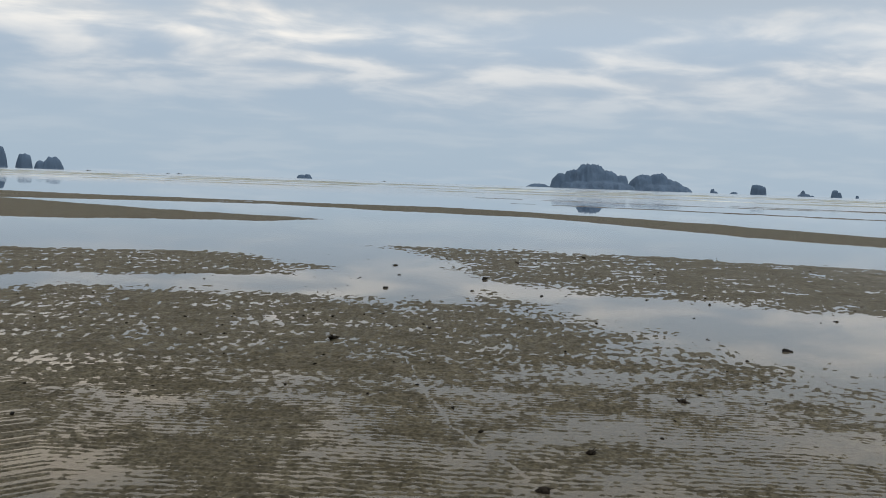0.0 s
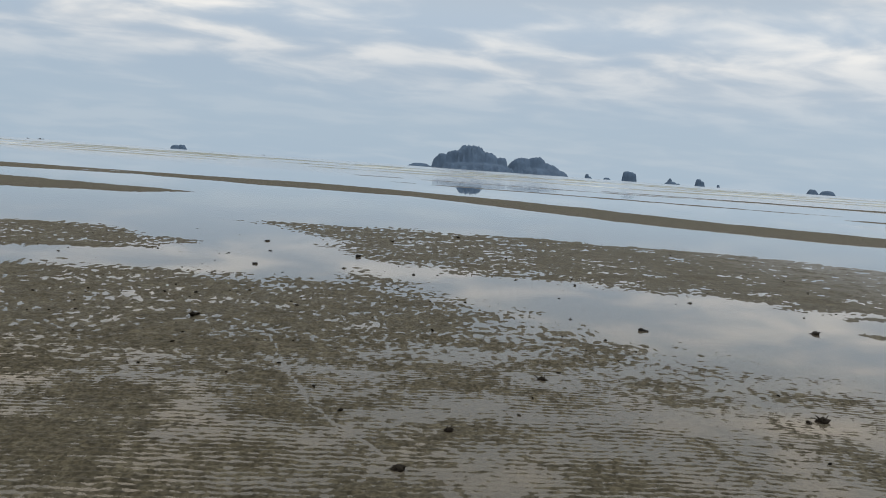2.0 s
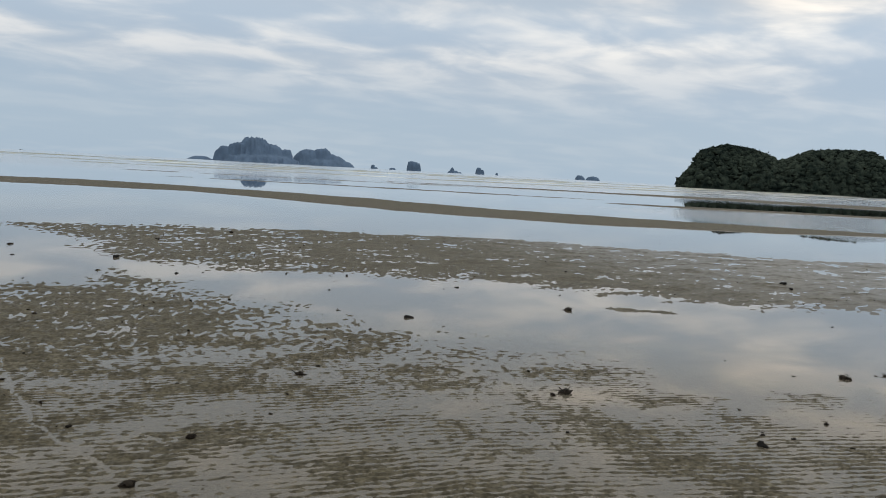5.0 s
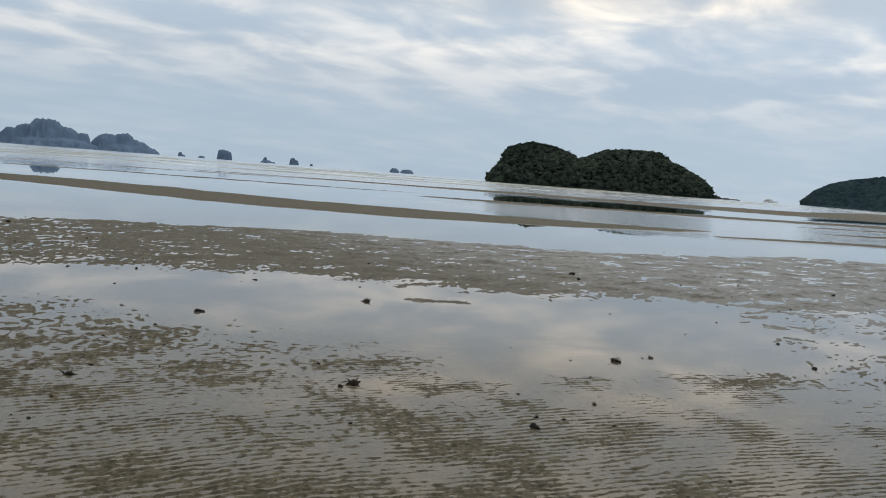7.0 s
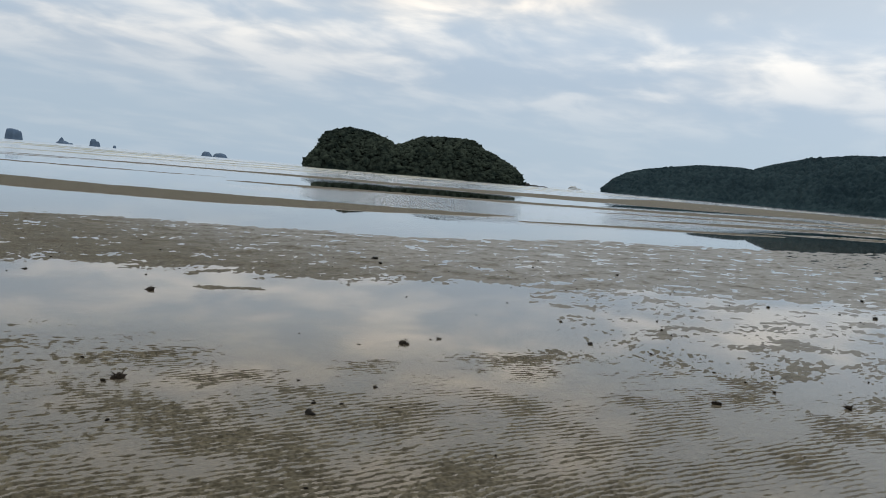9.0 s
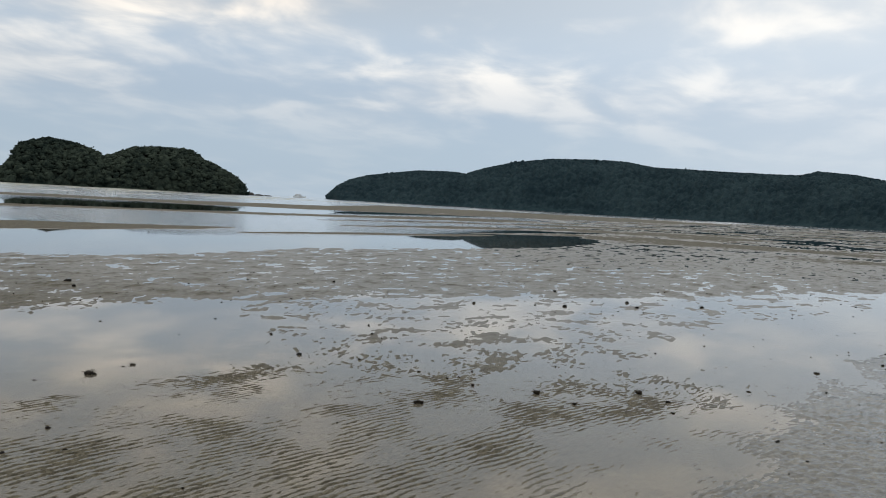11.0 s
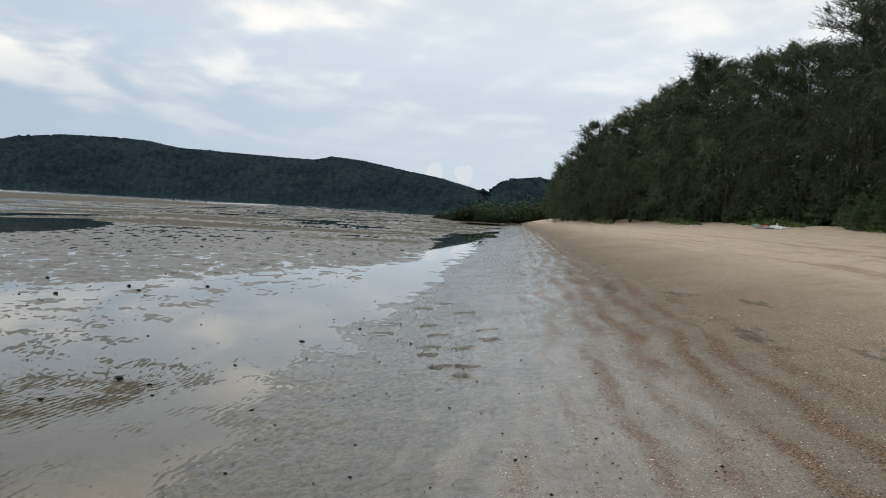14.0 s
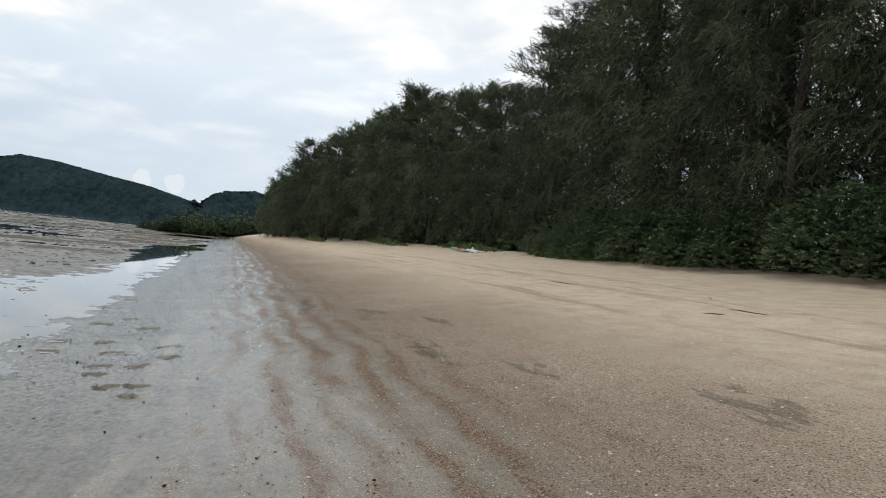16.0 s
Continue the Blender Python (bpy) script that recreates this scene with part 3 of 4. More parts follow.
def canopy(name, spots, mat, sub=1, shards=12, seed=1, rough=0.42):
    """Many crowns in one mesh. spots: x, y, z, width, height of each."""
    rng = np.random.default_rng(seed)
    shapes, faces = crown_shapes(sub, 5, rough, seed)
    verts, tris, at = [], [], 0
    for x, y, z, wide, tall in spots:
        p = shapes[rng.integers(len(shapes))]
        a = rng.uniform(0, 6.28)
        c, s = math.cos(a), math.sin(a)
        q = np.stack([(p[:, 0] * c - p[:, 1] * s) * wide / 2, (p[:, 0] * s + p[:, 1] * c) * wide / 2, p[:, 2] * tall / 2], 1) + (x, y, z)
        verts.append(q)
        tris.append(faces + at)
        at += len(q)
        if shards:
            pick = q[rng.integers(len(q), size=shards)]
            size = wide * rng.uniform(0.03, 0.085, (shards, 1, 1))
            tri = pick[:, None, :] + rng.normal(0, 1, (shards, 3, 3)) * size
            verts.append(tri.reshape(-1, 3))
            tris.append(np.arange(shards * 3).reshape(-1, 3) + at)
            at += shards * 3
    return new(name, mesh_of(name, np.concatenate(verts), np.concatenate(tris), mat, True))


def polar(az, dist):
    return -math.sin(radians(az)) * dist, math.cos(radians(az)) * dist


# wooded island beyond the bars
ISLE_D = 800.0
ISLE = [(-39.0, 0.25), (-39.4, 0.95), (-39.9, 1.6), (-40.1, 2.25), (-40.6, 2.65), (-41.8, 2.98), (-43.2, 2.8), (-44.4, 2.42), (-45.1, 1.98), (-45.9, 2.3), (-46.9, 2.74),
        (-48.4, 2.88), (-50.5, 2.83), (-51.0, 2.35), (-52.1, 1.85), (-53.2, 1.25), (-53.8, 0.75), (-54.0, 0.25)]


def crown_domes(x, y, cell, seed):
    """Rounded tree tops: for each point, 1 at the middle of the nearest crown and less towards its rim."""
    cx, cy = np.floor(x / cell).astype(np.int64), np.floor(y / cell).astype(np.int64)
    best = np.full(x.shape, -9.0)
    for dx in (-1, 0, 1):
        for dy in (-1, 0, 1):
            a = _perm[(cx + dx + seed * 31 + _perm[(cy + dy) & 4095]) & 4095]
            px, py = (cx + dx + 0.15 + 0.7 * ((a * 37) % 101) / 101) * cell, (cy + dy + 0.15 + 0.7 * ((a * 53) % 97) / 97) * cell
            wide = cell * (0.42 + 0.30 * ((a * 29) % 89) / 89)
            best = np.maximum(best, (0.6 + 0.5 * ((a * 17) % 83) / 83) - ((x - px) ** 2 + (y - py) ** 2) / wide ** 2)
    return np.clip(best, -0.4, 2)


def ridge_land(name, profile, dist, depth, mat, label, category, steps, rows, cap, cell, front=0.45, trim=1.0):
    """A wooded hill of rounded cross-section whose skyline follows (bearing, angle) pairs; dist may be a function of the bearing."""
    az = np.linspace(profile[0][0], profile[-1][0], steps)
    el = np.interp(-az, [-p[0] for p in profile], [p[1] * trim for p in profile])
    d0 = np.array([dist(a) if callable(dist) else dist for a in az])
    f = np.concatenate([np.linspace(0, front * 1.2, rows - 8), np.linspace(front * 1.3, 1, 8)])
    fold = np.maximum(0.0, 1 - np.abs((f - front) / np.where(f < front, front, 1 - front)) ** 2.2)
    high = np.maximum(0.0, np.tan(np.radians(el)) * d0 + EYE - cap * 0.45)[:, None] * fold[None, :]
    d = d0[:, None] + depth * (f[None, :] - front) * np.minimum(1.0, 0.25 + el / 1.5)[:, None]
    a = np.radians(az)[:, None]
    x, y = -np.sin(a) * d, np.cos(a) * d
    z = high * (1 + 0.10 * fbm(x / 50, y / 50, 5, 2) * (fold < 0.95)[None, :])
    tops = cap * crown_domes(x, y, cell, len(profile)) + cap * 0.35 * fbm(x / (cell * 0.3), y / (cell * 0.3), 8, 2)
    foot = np.minimum(1.0, f[None, :] / 0.03)
    z = z + np.where(f[None, :] < 0.97, tops, 0) * foot - 0.65 * cap * foot - 0.4
    idx = (np.arange(steps - 1)[:, None] * rows + np.arange(rows - 1)[None, :]).ravel()
    quads = np.stack([idx, idx + 1, idx + rows + 1, idx + rows], 1)
    return tagged(new(name, mesh_of(name, np.stack([x, y, z], -1).reshape(-1, 3), quads, mat, True)), label, category)


def cover_ridge(name, profile, dist, depth, mat, label, count, wide, sub, shards, seed, front=0.45, trim=1.0, sink=0.3, low=0.02):
    rng = np.random.default_rng(seed)
    spots = []
    lo, hi = -profile[0][0], -profile[-1][0]
    while len(spots) < count:
        a = -rng.uniform(lo, hi)
        e = float(np.interp(-a, [-p[0] for p in profile], [p[1] * trim for p in profile]))
        f = rng.uniform(low, front + 0.04)
        d0 = dist(a) if callable(dist) else dist
        d = d0 + depth * (f - front) * min(1.0, 0.25 + e / 1.5)
        tall = max(0.0, math.tan(radians(e)) * d0 + EYE) * max(0.0, 1 - abs((f - front) / (front if f < front else 1 - front)) ** 2.2)
        x, y = polar(a, d)
        size = wide * rng.uniform(0.5, 1.1) * (1.6 if rng.random() < 0.15 else 1.0)
        high = min(size * rng.uniform(0.5, 0.8), 3.0 + tall * 1.2)
        spots.append((x, y, max(high * 0.3, tall - 0.7 - high * sink), size, high))
    wood = canopy(name, spots, mat, sub, shards, seed)
    return tagged(wood, label, "forest", kind="stuff")


ROCKY = plain("dark_shore_rock", (0.018, 0.017, 0.015), 0.8, 0.4, 0.3, 0.8, 0.5)
ridge_land("island", ISLE, ISLE_D, 130, WOOD, "small steep island under dense dark green trees", "island", 760, 170, 4.4, 7.5, trim=0.955)
cover_ridge("forest", ISLE, ISLE_D, 130, WOOD, "rounded dark green tree crowns on a small island", 1700, 6.0, 1, 10, 5, trim=0.955)

# long wooded headland, its green shifted to blue for haze
HEAD = [(-59.4, 0.2), (-60.2, 0.95), (-61.0, 1.4), (-62.2, 1.75), (-65.6, 2.28), (-68.0, 2.34), (-69.0, 2.25), (-70.3, 2.7), (-72.3, 3.2), (-74.8, 3.55), (-78.2, 3.64),
        (-80.0, 3.55), (-81.8, 3.27), (-84.4, 3.22), (-87.2, 3.16), (-89.8, 3.12), (-90.8, 3.12), (-91.9, 3.42), (-94.0, 3.25), (-97.2, 2.72), (-99.6, 2.35), (-102.6, 1.6), (-105, 1.0)]


def head_dist(a):
    return float(np.interp(-a, [59, 75, 95, 105], [1150, 1100, 950, 800]))


ridge_land("headland", HEAD, head_dist, 420, FARWOOD_HAZED, "long low headland under dark green rainforest", "headland", 1500, 130, 3.4, 7.5)
cover_ridge("forest", HEAD, head_dist, 420, FARWOOD_HAZED, "dark green rainforest crowns on a long headland", 1500, 4.4, 1, 4, 6, sink=0.4, low=0.39)
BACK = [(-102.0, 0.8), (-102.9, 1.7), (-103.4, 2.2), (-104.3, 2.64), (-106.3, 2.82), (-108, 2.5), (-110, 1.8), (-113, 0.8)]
ridge_land("hill", BACK, 620.0, 180, FARWOOD_HAZED, "rounded hill under dark green rainforest", "hill", 420, 90, 3.2, 7.0)
cover_ridge("forest", BACK, 620.0, 180, FARWOOD_HAZED, "dark green rainforest crowns on a rounded hill", 160, 4.2, 1, 4, 8, sink=0.4, low=0.36)

# limestone islands on the horizon: steep domes side by side, coloured blue for haze
def karst(name, label, dist, domes, seed, steps=64, rows=40, mat=KARST_HAZED):
    """domes: bearing, angle of the top, half width in degrees, steepness."""
    lo = min(d[0] - d[2] for d in domes) - 0.05
    hi = max(d[0] + d[2] for d in domes) + 0.05
    mid = (lo + hi) / 2
    unit = dist * math.pi / 180
    wide = max(d[2] for d in domes)
    a, t = np.meshgrid(np.linspace(lo, hi, steps), np.linspace(-wide, wide, rows), indexing="ij")
    z = np.full(a.shape, -0.3)
    nx = fbm(a * 2.2 + seed, t * 2.2, seed, 3)
    for b, top, half, steep in domes:
        d = np.hypot((a - b) / half, t / (half * 0.8)) * (1 + 0.22 * nx)
        z = np.maximum(z, (top + 0.03) * np.clip(1 - d ** steep, -0.5, 1) * (1 + 0.13 * fbm(a * 4.2, t * 4.2, seed + 5, 4)))
    z = np.where(z < 0.0, -0.02, z) * unit + 0.2
    along = (a - mid) * unit
    x0, y0 = polar(mid, dist)
    c, s = math.cos(radians(mid)), math.sin(radians(mid))
    x = x0 - along * c - t * unit * s
    y = y0 - along * s + t * unit * c
    idx = (np.arange(steps - 1)[:, None] * rows + np.arange(rows - 1)[None, :]).ravel()
    quads = np.stack([idx, idx + rows, idx + rows + 1, idx + 1], 1)
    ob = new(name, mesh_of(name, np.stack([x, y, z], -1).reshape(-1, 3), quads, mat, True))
    return tagged(ob, label, "island", "limestone islands at sea")


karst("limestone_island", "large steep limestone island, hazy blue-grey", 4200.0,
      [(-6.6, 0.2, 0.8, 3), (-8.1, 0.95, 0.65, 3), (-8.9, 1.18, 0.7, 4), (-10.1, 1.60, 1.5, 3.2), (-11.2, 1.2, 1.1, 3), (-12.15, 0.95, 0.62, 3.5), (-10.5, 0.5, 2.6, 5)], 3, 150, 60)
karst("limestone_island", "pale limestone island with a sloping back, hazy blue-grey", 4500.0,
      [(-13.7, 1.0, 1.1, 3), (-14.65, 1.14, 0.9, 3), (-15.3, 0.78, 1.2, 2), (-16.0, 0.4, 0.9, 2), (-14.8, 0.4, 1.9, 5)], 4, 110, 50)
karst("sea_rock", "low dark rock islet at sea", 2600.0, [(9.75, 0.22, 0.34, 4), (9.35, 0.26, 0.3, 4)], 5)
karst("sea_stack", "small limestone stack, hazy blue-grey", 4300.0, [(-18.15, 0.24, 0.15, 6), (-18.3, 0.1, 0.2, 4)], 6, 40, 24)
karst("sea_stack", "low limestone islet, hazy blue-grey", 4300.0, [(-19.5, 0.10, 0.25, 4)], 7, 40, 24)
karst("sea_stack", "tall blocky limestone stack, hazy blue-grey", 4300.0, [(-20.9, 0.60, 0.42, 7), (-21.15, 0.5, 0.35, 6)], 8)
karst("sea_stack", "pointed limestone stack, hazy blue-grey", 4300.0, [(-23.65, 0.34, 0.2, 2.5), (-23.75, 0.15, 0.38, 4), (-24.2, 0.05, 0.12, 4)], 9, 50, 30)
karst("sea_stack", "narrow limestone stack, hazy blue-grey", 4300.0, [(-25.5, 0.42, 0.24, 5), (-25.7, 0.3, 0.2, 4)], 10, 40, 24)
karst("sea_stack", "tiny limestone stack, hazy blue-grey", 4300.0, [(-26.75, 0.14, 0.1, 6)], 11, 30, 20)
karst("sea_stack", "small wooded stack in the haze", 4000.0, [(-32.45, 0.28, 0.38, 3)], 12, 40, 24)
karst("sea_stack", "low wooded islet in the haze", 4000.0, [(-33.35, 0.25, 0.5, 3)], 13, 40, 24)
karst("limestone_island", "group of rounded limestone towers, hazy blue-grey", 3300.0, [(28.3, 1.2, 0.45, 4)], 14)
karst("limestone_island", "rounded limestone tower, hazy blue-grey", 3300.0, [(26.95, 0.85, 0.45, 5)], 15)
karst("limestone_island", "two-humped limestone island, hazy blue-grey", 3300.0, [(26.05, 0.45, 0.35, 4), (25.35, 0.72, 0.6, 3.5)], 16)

karst("shore_rock", "low dark rocks running out from the island's end", 800.0, [(-54.35, 0.16, 0.3, 3), (-54.9, 0.07, 0.35, 3), (-55.5, 0.03, 0.3, 3)], 21, 60, 30, ROCKY)

# ---- casuarina wood behind the beach ----
def tube(verts, faces, points, radii, sides=6):
    """Add a bent tapering tube to lists of vertices and quads."""
    at = len(verts)
    for k, (p, r) in enumerate(zip(points, radii)):
        q = points[min(k + 1, len(points) - 1)] - points[max(k - 1, 0)]
        q = q.normalized()
        side = q.cross(Vector((0.31, 0.95, 0.02))).normalized()
        over = q.cross(side)
        for j in range(sides):
            a = 2 * math.pi * j / sides
            verts.append(p + (side * math.cos(a) + over * math.sin(a)) * r)
    for k in range(len(points) - 1):
        for j in range(sides):
            b, c = at + k * sides + j, at + k * sides + (j + 1) % sides
            faces.append((b, c, c + sides, b + sides))


def casuarina(seed, tall, limbs, tufts, blades, wide, spray=1.0):
    """A sea pine: bent trunk, limbs that rise and droop, and hanging sprays of thin needles."""
    rng = random.Random(seed)
    base = tagged(new("casuarina_tree"), "tall grey-green casuarina with drooping needle sprays above the beach", "tree", "trees behind the beach")
    lean = Vector((rng.uniform(-0.05, 0.05), rng.uniform(-0.05, 0.05), 0))
    bend = rng.uniform(0, 6)
    spine = [Vector((math.sin(bend + k * 0.5) * 0.14 * k / 6, math.cos(bend + k * 0.4) * 0.14 * k / 6, tall * k / 14)) + lean * tall * (k / 14) ** 2 for k in range(15)]
    verts, faces = [], []
    tube(verts, faces, spine, [0.17 * tall / 12 * (1 - k / 14.5) ** 0.8 + 0.012 for k in range(15)], 8)
    tips = []
    for k in range(limbs):
        f = 0.06 + 0.93 * (k + rng.random()) / limbs
        i = min(13, int(f * 14))
        start = spine[i].lerp(spine[i + 1], f * 14 - i)
        a = k * 2.4 + rng.uniform(-0.5, 0.5)
        reach = wide * (1.0 - f ** 2.6 * 0.78) * rng.uniform(0.6, 1.1) * (0.55 + 0.45 * min(1, f * 4))
        line = []
        for j in range(6):
            g = j / 5
            line.append(start + Vector((math.cos(a) * reach * g, math.sin(a) * reach * g, reach * (0.75 * g - 0.38 * g * g) + rng.uniform(-0.05, 0.05))))
        tube(verts, faces, line, [0.045 * (1 - f * 0.5) * (1 - 0.16 * j) for j in range(6)], 4)
        tips.append((line, a))
    trunk = new("trunk", mesh_of("trunk", verts, faces, BARK, True))
    trunk.parent = base
    out, tri3 = [], []
    for _ in range(tufts):
        line, a = tips[rng.randrange(len(tips))]
        g = 5 * (1 - 0.72 * rng.random() ** 1.7)
        j = min(4, int(g))
        c = line[j].lerp(line[j + 1], g - j) + Vector((rng.gauss(0, 0.17), rng.gauss(0, 0.17), rng.gauss(0.02, 0.13))) * (tall / 12)
        high = c.z > tall * 0.78
        axis = Vector((math.cos(a) * 0.7 + rng.gauss(0, 0.4), math.sin(a) * 0.7 + rng.gauss(0, 0.4), rng.uniform(0.3, 1.5) if high else rng.uniform(-1.0, 0.35))).normalized()
        reach = rng.uniform(0.45, 1.0) * spray
        sag = -0.25 * reach if high else -0.55 * reach
        for k in range(blades):
            # needles stand off a drooping twig, shorter towards its tip
            f = (k + rng.random()) / blades
            o = c + axis * reach * f + Vector((0, 0, sag * f * f))
            d = (axis * 0.9 + Vector((rng.gauss(0, 0.5), rng.gauss(0, 0.5), rng.gauss(-0.1, 0.4) + sag * f))).normalized()
            n = rng.uniform(0.16, 0.36) * (1.15 - 0.4 * f) * spray
            s = d.cross(Vector((rng.gauss(0, 1), rng.gauss(0, 1), rng.gauss(0, 1)))).normalized() * rng.uniform(0.012, 0.021) * spray
            i = len(out)
            out += [o - s, o + s, o + d * n - Vector((0, 0, 0.3 * n * n))]
            tri3.append((i, i + 1, i + 2))
    crown = new("crown", mesh_of("crown", out, tri3, NEEDLE))
    crown.parent = base
    return base


kinds = [casuarina(1, 12.5, 52, 1900, 12, 3.6, 1.2), casuarina(2, 11.0, 46, 1700, 11, 3.5, 1.25), casuarina(3, 16.0, 58, 3100, 13, 3.9, 0.92), casuarina(4, 9.0, 40, 1000, 8, 3.2, 1.7)]
rng = random.Random(12)
stands = []
u = 9.0
while u < 122:
    edge = float(tree_edge(np.array([u]))[0])
    for row, back in enumerate((1.6, 4.8)):
        stands.append((u + rng.uniform(-1, 1) + row, edge + back + rng.uniform(-0.6, 0.6), row))
    u += rng.uniform(3.1, 4.2)
# how high the wood stands, along the beach
TOPS_U = [30, 42, 45, 48, 54, 60, 68, 72, 80, 90, 100, 115, 125]
TOPS = [16.5, 13.5, 10.9, 9.9, 10.6, 12.0, 12.8, 12.1, 11.2, 9.2, 8.3, 7.2, 6.5]
used = set()
for u, v, row in stands:
    goal = float(np.interp(u, TOPS_U, TOPS)) * (1.0 if row else 0.84)
    k = (2, 0)[row] if u < 43 else rng.choice((0, 1, 1)) if u < 85 else rng.choice((1, 3, 3))
    size = goal / (12.5, 11.0, 16.0, 9.0)[k] * rng.uniform(0.92, 1.03)
    x, y = place(u, v)
    m = pose(x, y, height_at(x, y) - 0.08, 0, 0, rng.uniform(0, 360)) @ Matrix.Scale(size, 4)
    if k not in used:
        used.add(k)
        kinds[k].matrix_world = m
    else:
        copy_thing(kinds[k], m).matrix_basis = m


# ---- leafy shrubs at the wood's edge ----
def shrub(name, seed, wide, tall, leaves, leaf, mat, label, category, group=""):
    rng = random.Random(seed)
    base = tagged(new(name), label, category, group)
    verts, faces = [], []
    knots = []
    for k in range(14):
        a, g = rng.uniform(0, 6.28), rng.random() ** 0.5
        tip = Vector((math.cos(a) * g * wide / 2, math.sin(a) * g * wide / 2, tall * (1 - 0.55 * g * g) * rng.uniform(0.6, 1.0)))
        tube(verts, faces, [Vector((tip.x * f * 0.9, tip.y * f * 0.9, tip.z * f ** 0.8)) for f in (0, 0.35, 0.7, 1)], [0.035, 0.025, 0.016, 0.008], 4)
        knots.append(tip)
    stems = new("stem", mesh_of("stem", verts, faces, BARK, True))
    stems.parent = base
    out, tri = [], []
    for _ in range(leaves // 7):
        a, g = rng.uniform(0, 6.28), rng.random() ** 0.5
        roof = tall * math.sqrt(max(0.02, 1 - g * g)) * (0.78 + 0.5 * noise.noise(Vector((math.cos(a) * g * 2.8, math.sin(a) * g * 2.8, seed))))
        c = Vector((math.cos(a) * g * wide / 2, math.sin(a) * g * wide / 2, max(0.03, roof * rng.uniform(0.0, 1.0) ** (0.45 if rng.random() < 0.6 else 1.3))))
        c += Vector((rng.gauss(0, 0.08), rng.gauss(0, 0.08), rng.gauss(0, 0.05)))
        for j in range(7):
            b = j * 0.9 + rng.uniform(0, 0.6)
            d = Vector((math.cos(b), math.sin(b), rng.uniform(0.1, 1.3))).normalized()
            s = d.cross(Vector((0, 0, 1))).normalized() * leaf * 0.24
            n = leaf * rng.uniform(0.7, 1.2)
            k = len(out)
            out += [c, c + d * n * 0.55 + s, c + d * n - Vector((0, 0, n * 0.15)), c + d * n * 0.55 - s]
            tri += [(k, k + 1, k + 2, k + 3)]
    crown = new("crown", mesh_of("crown", out, tri, mat))
    crown.parent = base
    return base


SEA_LABEL = "rounded shrub with glossy broad green leaves at the beach's edge"
beach_shrub = shrub("beach_shrub", 21, 4.6, 3.3, 10500, 0.135, BROADLEAF, SEA_LABEL, "shrub", "shrubs at the beach's edge")
first = True
for u, v, size, turn in ((14.2, 14.6, 1.05, 0), (17.0, 14.3, 0.95, 70), (11.2, 14.9, 1.1, 130), (20.6, 14.2, 0.82, 200), (22.6, 14.1, 0.86, 260), (8.0, 15.0, 1.05, 20),
                         (25.6, 14.3, 0.95, 300), (28.2, 14.2, 0.9, 100), (30.8, 14.2, 0.8, 40), (33.2, 14.0, 0.62, 10), (35.4, 13.9, 0.5, 220), (15.6, 16.2, 1.2, 140), (27.0, 15.8, 1.1, 60)):
    x, y = place(u, v)
    m = pose(x, y, height_at(x, y) - 0.05, 0, 0, turn) @ Matrix.Scale(size, 4)
    if first:
        beach_shrub.matrix_world, first = m, False
    else:
        copy_thing(beach_shrub, m).matrix_basis = m

# dark undergrowth below the trees
under = shrub("undergrowth_bush", 41, 5.0, 3.6, 1500, 0.42, BROADLEAF, "dark leafy undergrowth bush below the trees", "shrub", "undergrowth below the trees")
rng = random.Random(3)
u, first = 6.0, True
while u < 124:
    for low, high, big in ((2.2, 3.6, 0.8), (6.0, 7.5, 0.9)):
        x, y = place(u + rng.uniform(-0.6, 0.6), float(tree_edge(np.array([u]))[0]) + rng.uniform(low, high))
        m = pose(x, y, height_at(x, y) - 0.1, 0, 0, rng.uniform(0, 360)) @ Matrix.Scale(big * rng.uniform(0.8, 1.15), 4)
        if first:
            under.matrix_world, first = m, False
        else:
            copy_thing(under, m).matrix_basis = m
    u += rng.uniform(2.4, 3.4)

# mangrove bushes where the beach ends
mangrove = shrub("mangrove_bush", 31, 6.0, 4.2, 1700, 0.5, MANGROVE, "olive-green mangrove bush at the end of the beach", "shrub", "mangroves at the end of the beach")
rng = random.Random(5)
first = True
for k in range(30):
    f = k / 29
    az, d = -99.8 - 8.2 * f + rng.uniform(-0.3, 0.3), 176 - 14 * f + rng.uniform(-7, 9)
    x, y = polar(az, d)
    m = pose(x, y, max(-0.05, height_at(x, y)) - 0.1, 0, 0, rng.uniform(0, 360)) @ Matrix.Scale((0.5 + 0.6 * min(1, f * 3)) * rng.uniform(0.7, 1.15), 4)
    if first:
        mangrove.matrix_world, first = m, False
    else:
        copy_thing(mangrove, m).matrix_basis = m


# ---- things lying on the flat ----
def lump_mesh(name, seed, sx, sy, sz, sub, mat, sharp=0.35):
    base, faces = ico(sub)
    out = []
    for p in base:
        q = Vector(p)
        n = noise.noise(q * 1.3 + Vector((seed * 3.7, 0, 5))) * sharp * 1.5 + noise.noise(q * 3.4 + Vector((seed, 9, 0))) * sharp
        q = q * (1 + n)
        out.append((q.x * sx, q.y * sy, q.z * sz + sz * 0.45))
    return mesh_of(name, out, faces, mat)


def stone(x, y, size, seed, turn=0.0):
    ob = new("stone", lump_mesh("stone", seed, size * 0.5, size * 0.34, size * 0.34, 2, STONE, 0.45))
    ob.matrix_world = pose(x, y, max(height_at(x, y), -0.02) - 0.005, 0, 0, turn)
    return tagged(ob, "dark wet angular stone lying in the shallow water", "stone", "stones on the flat")


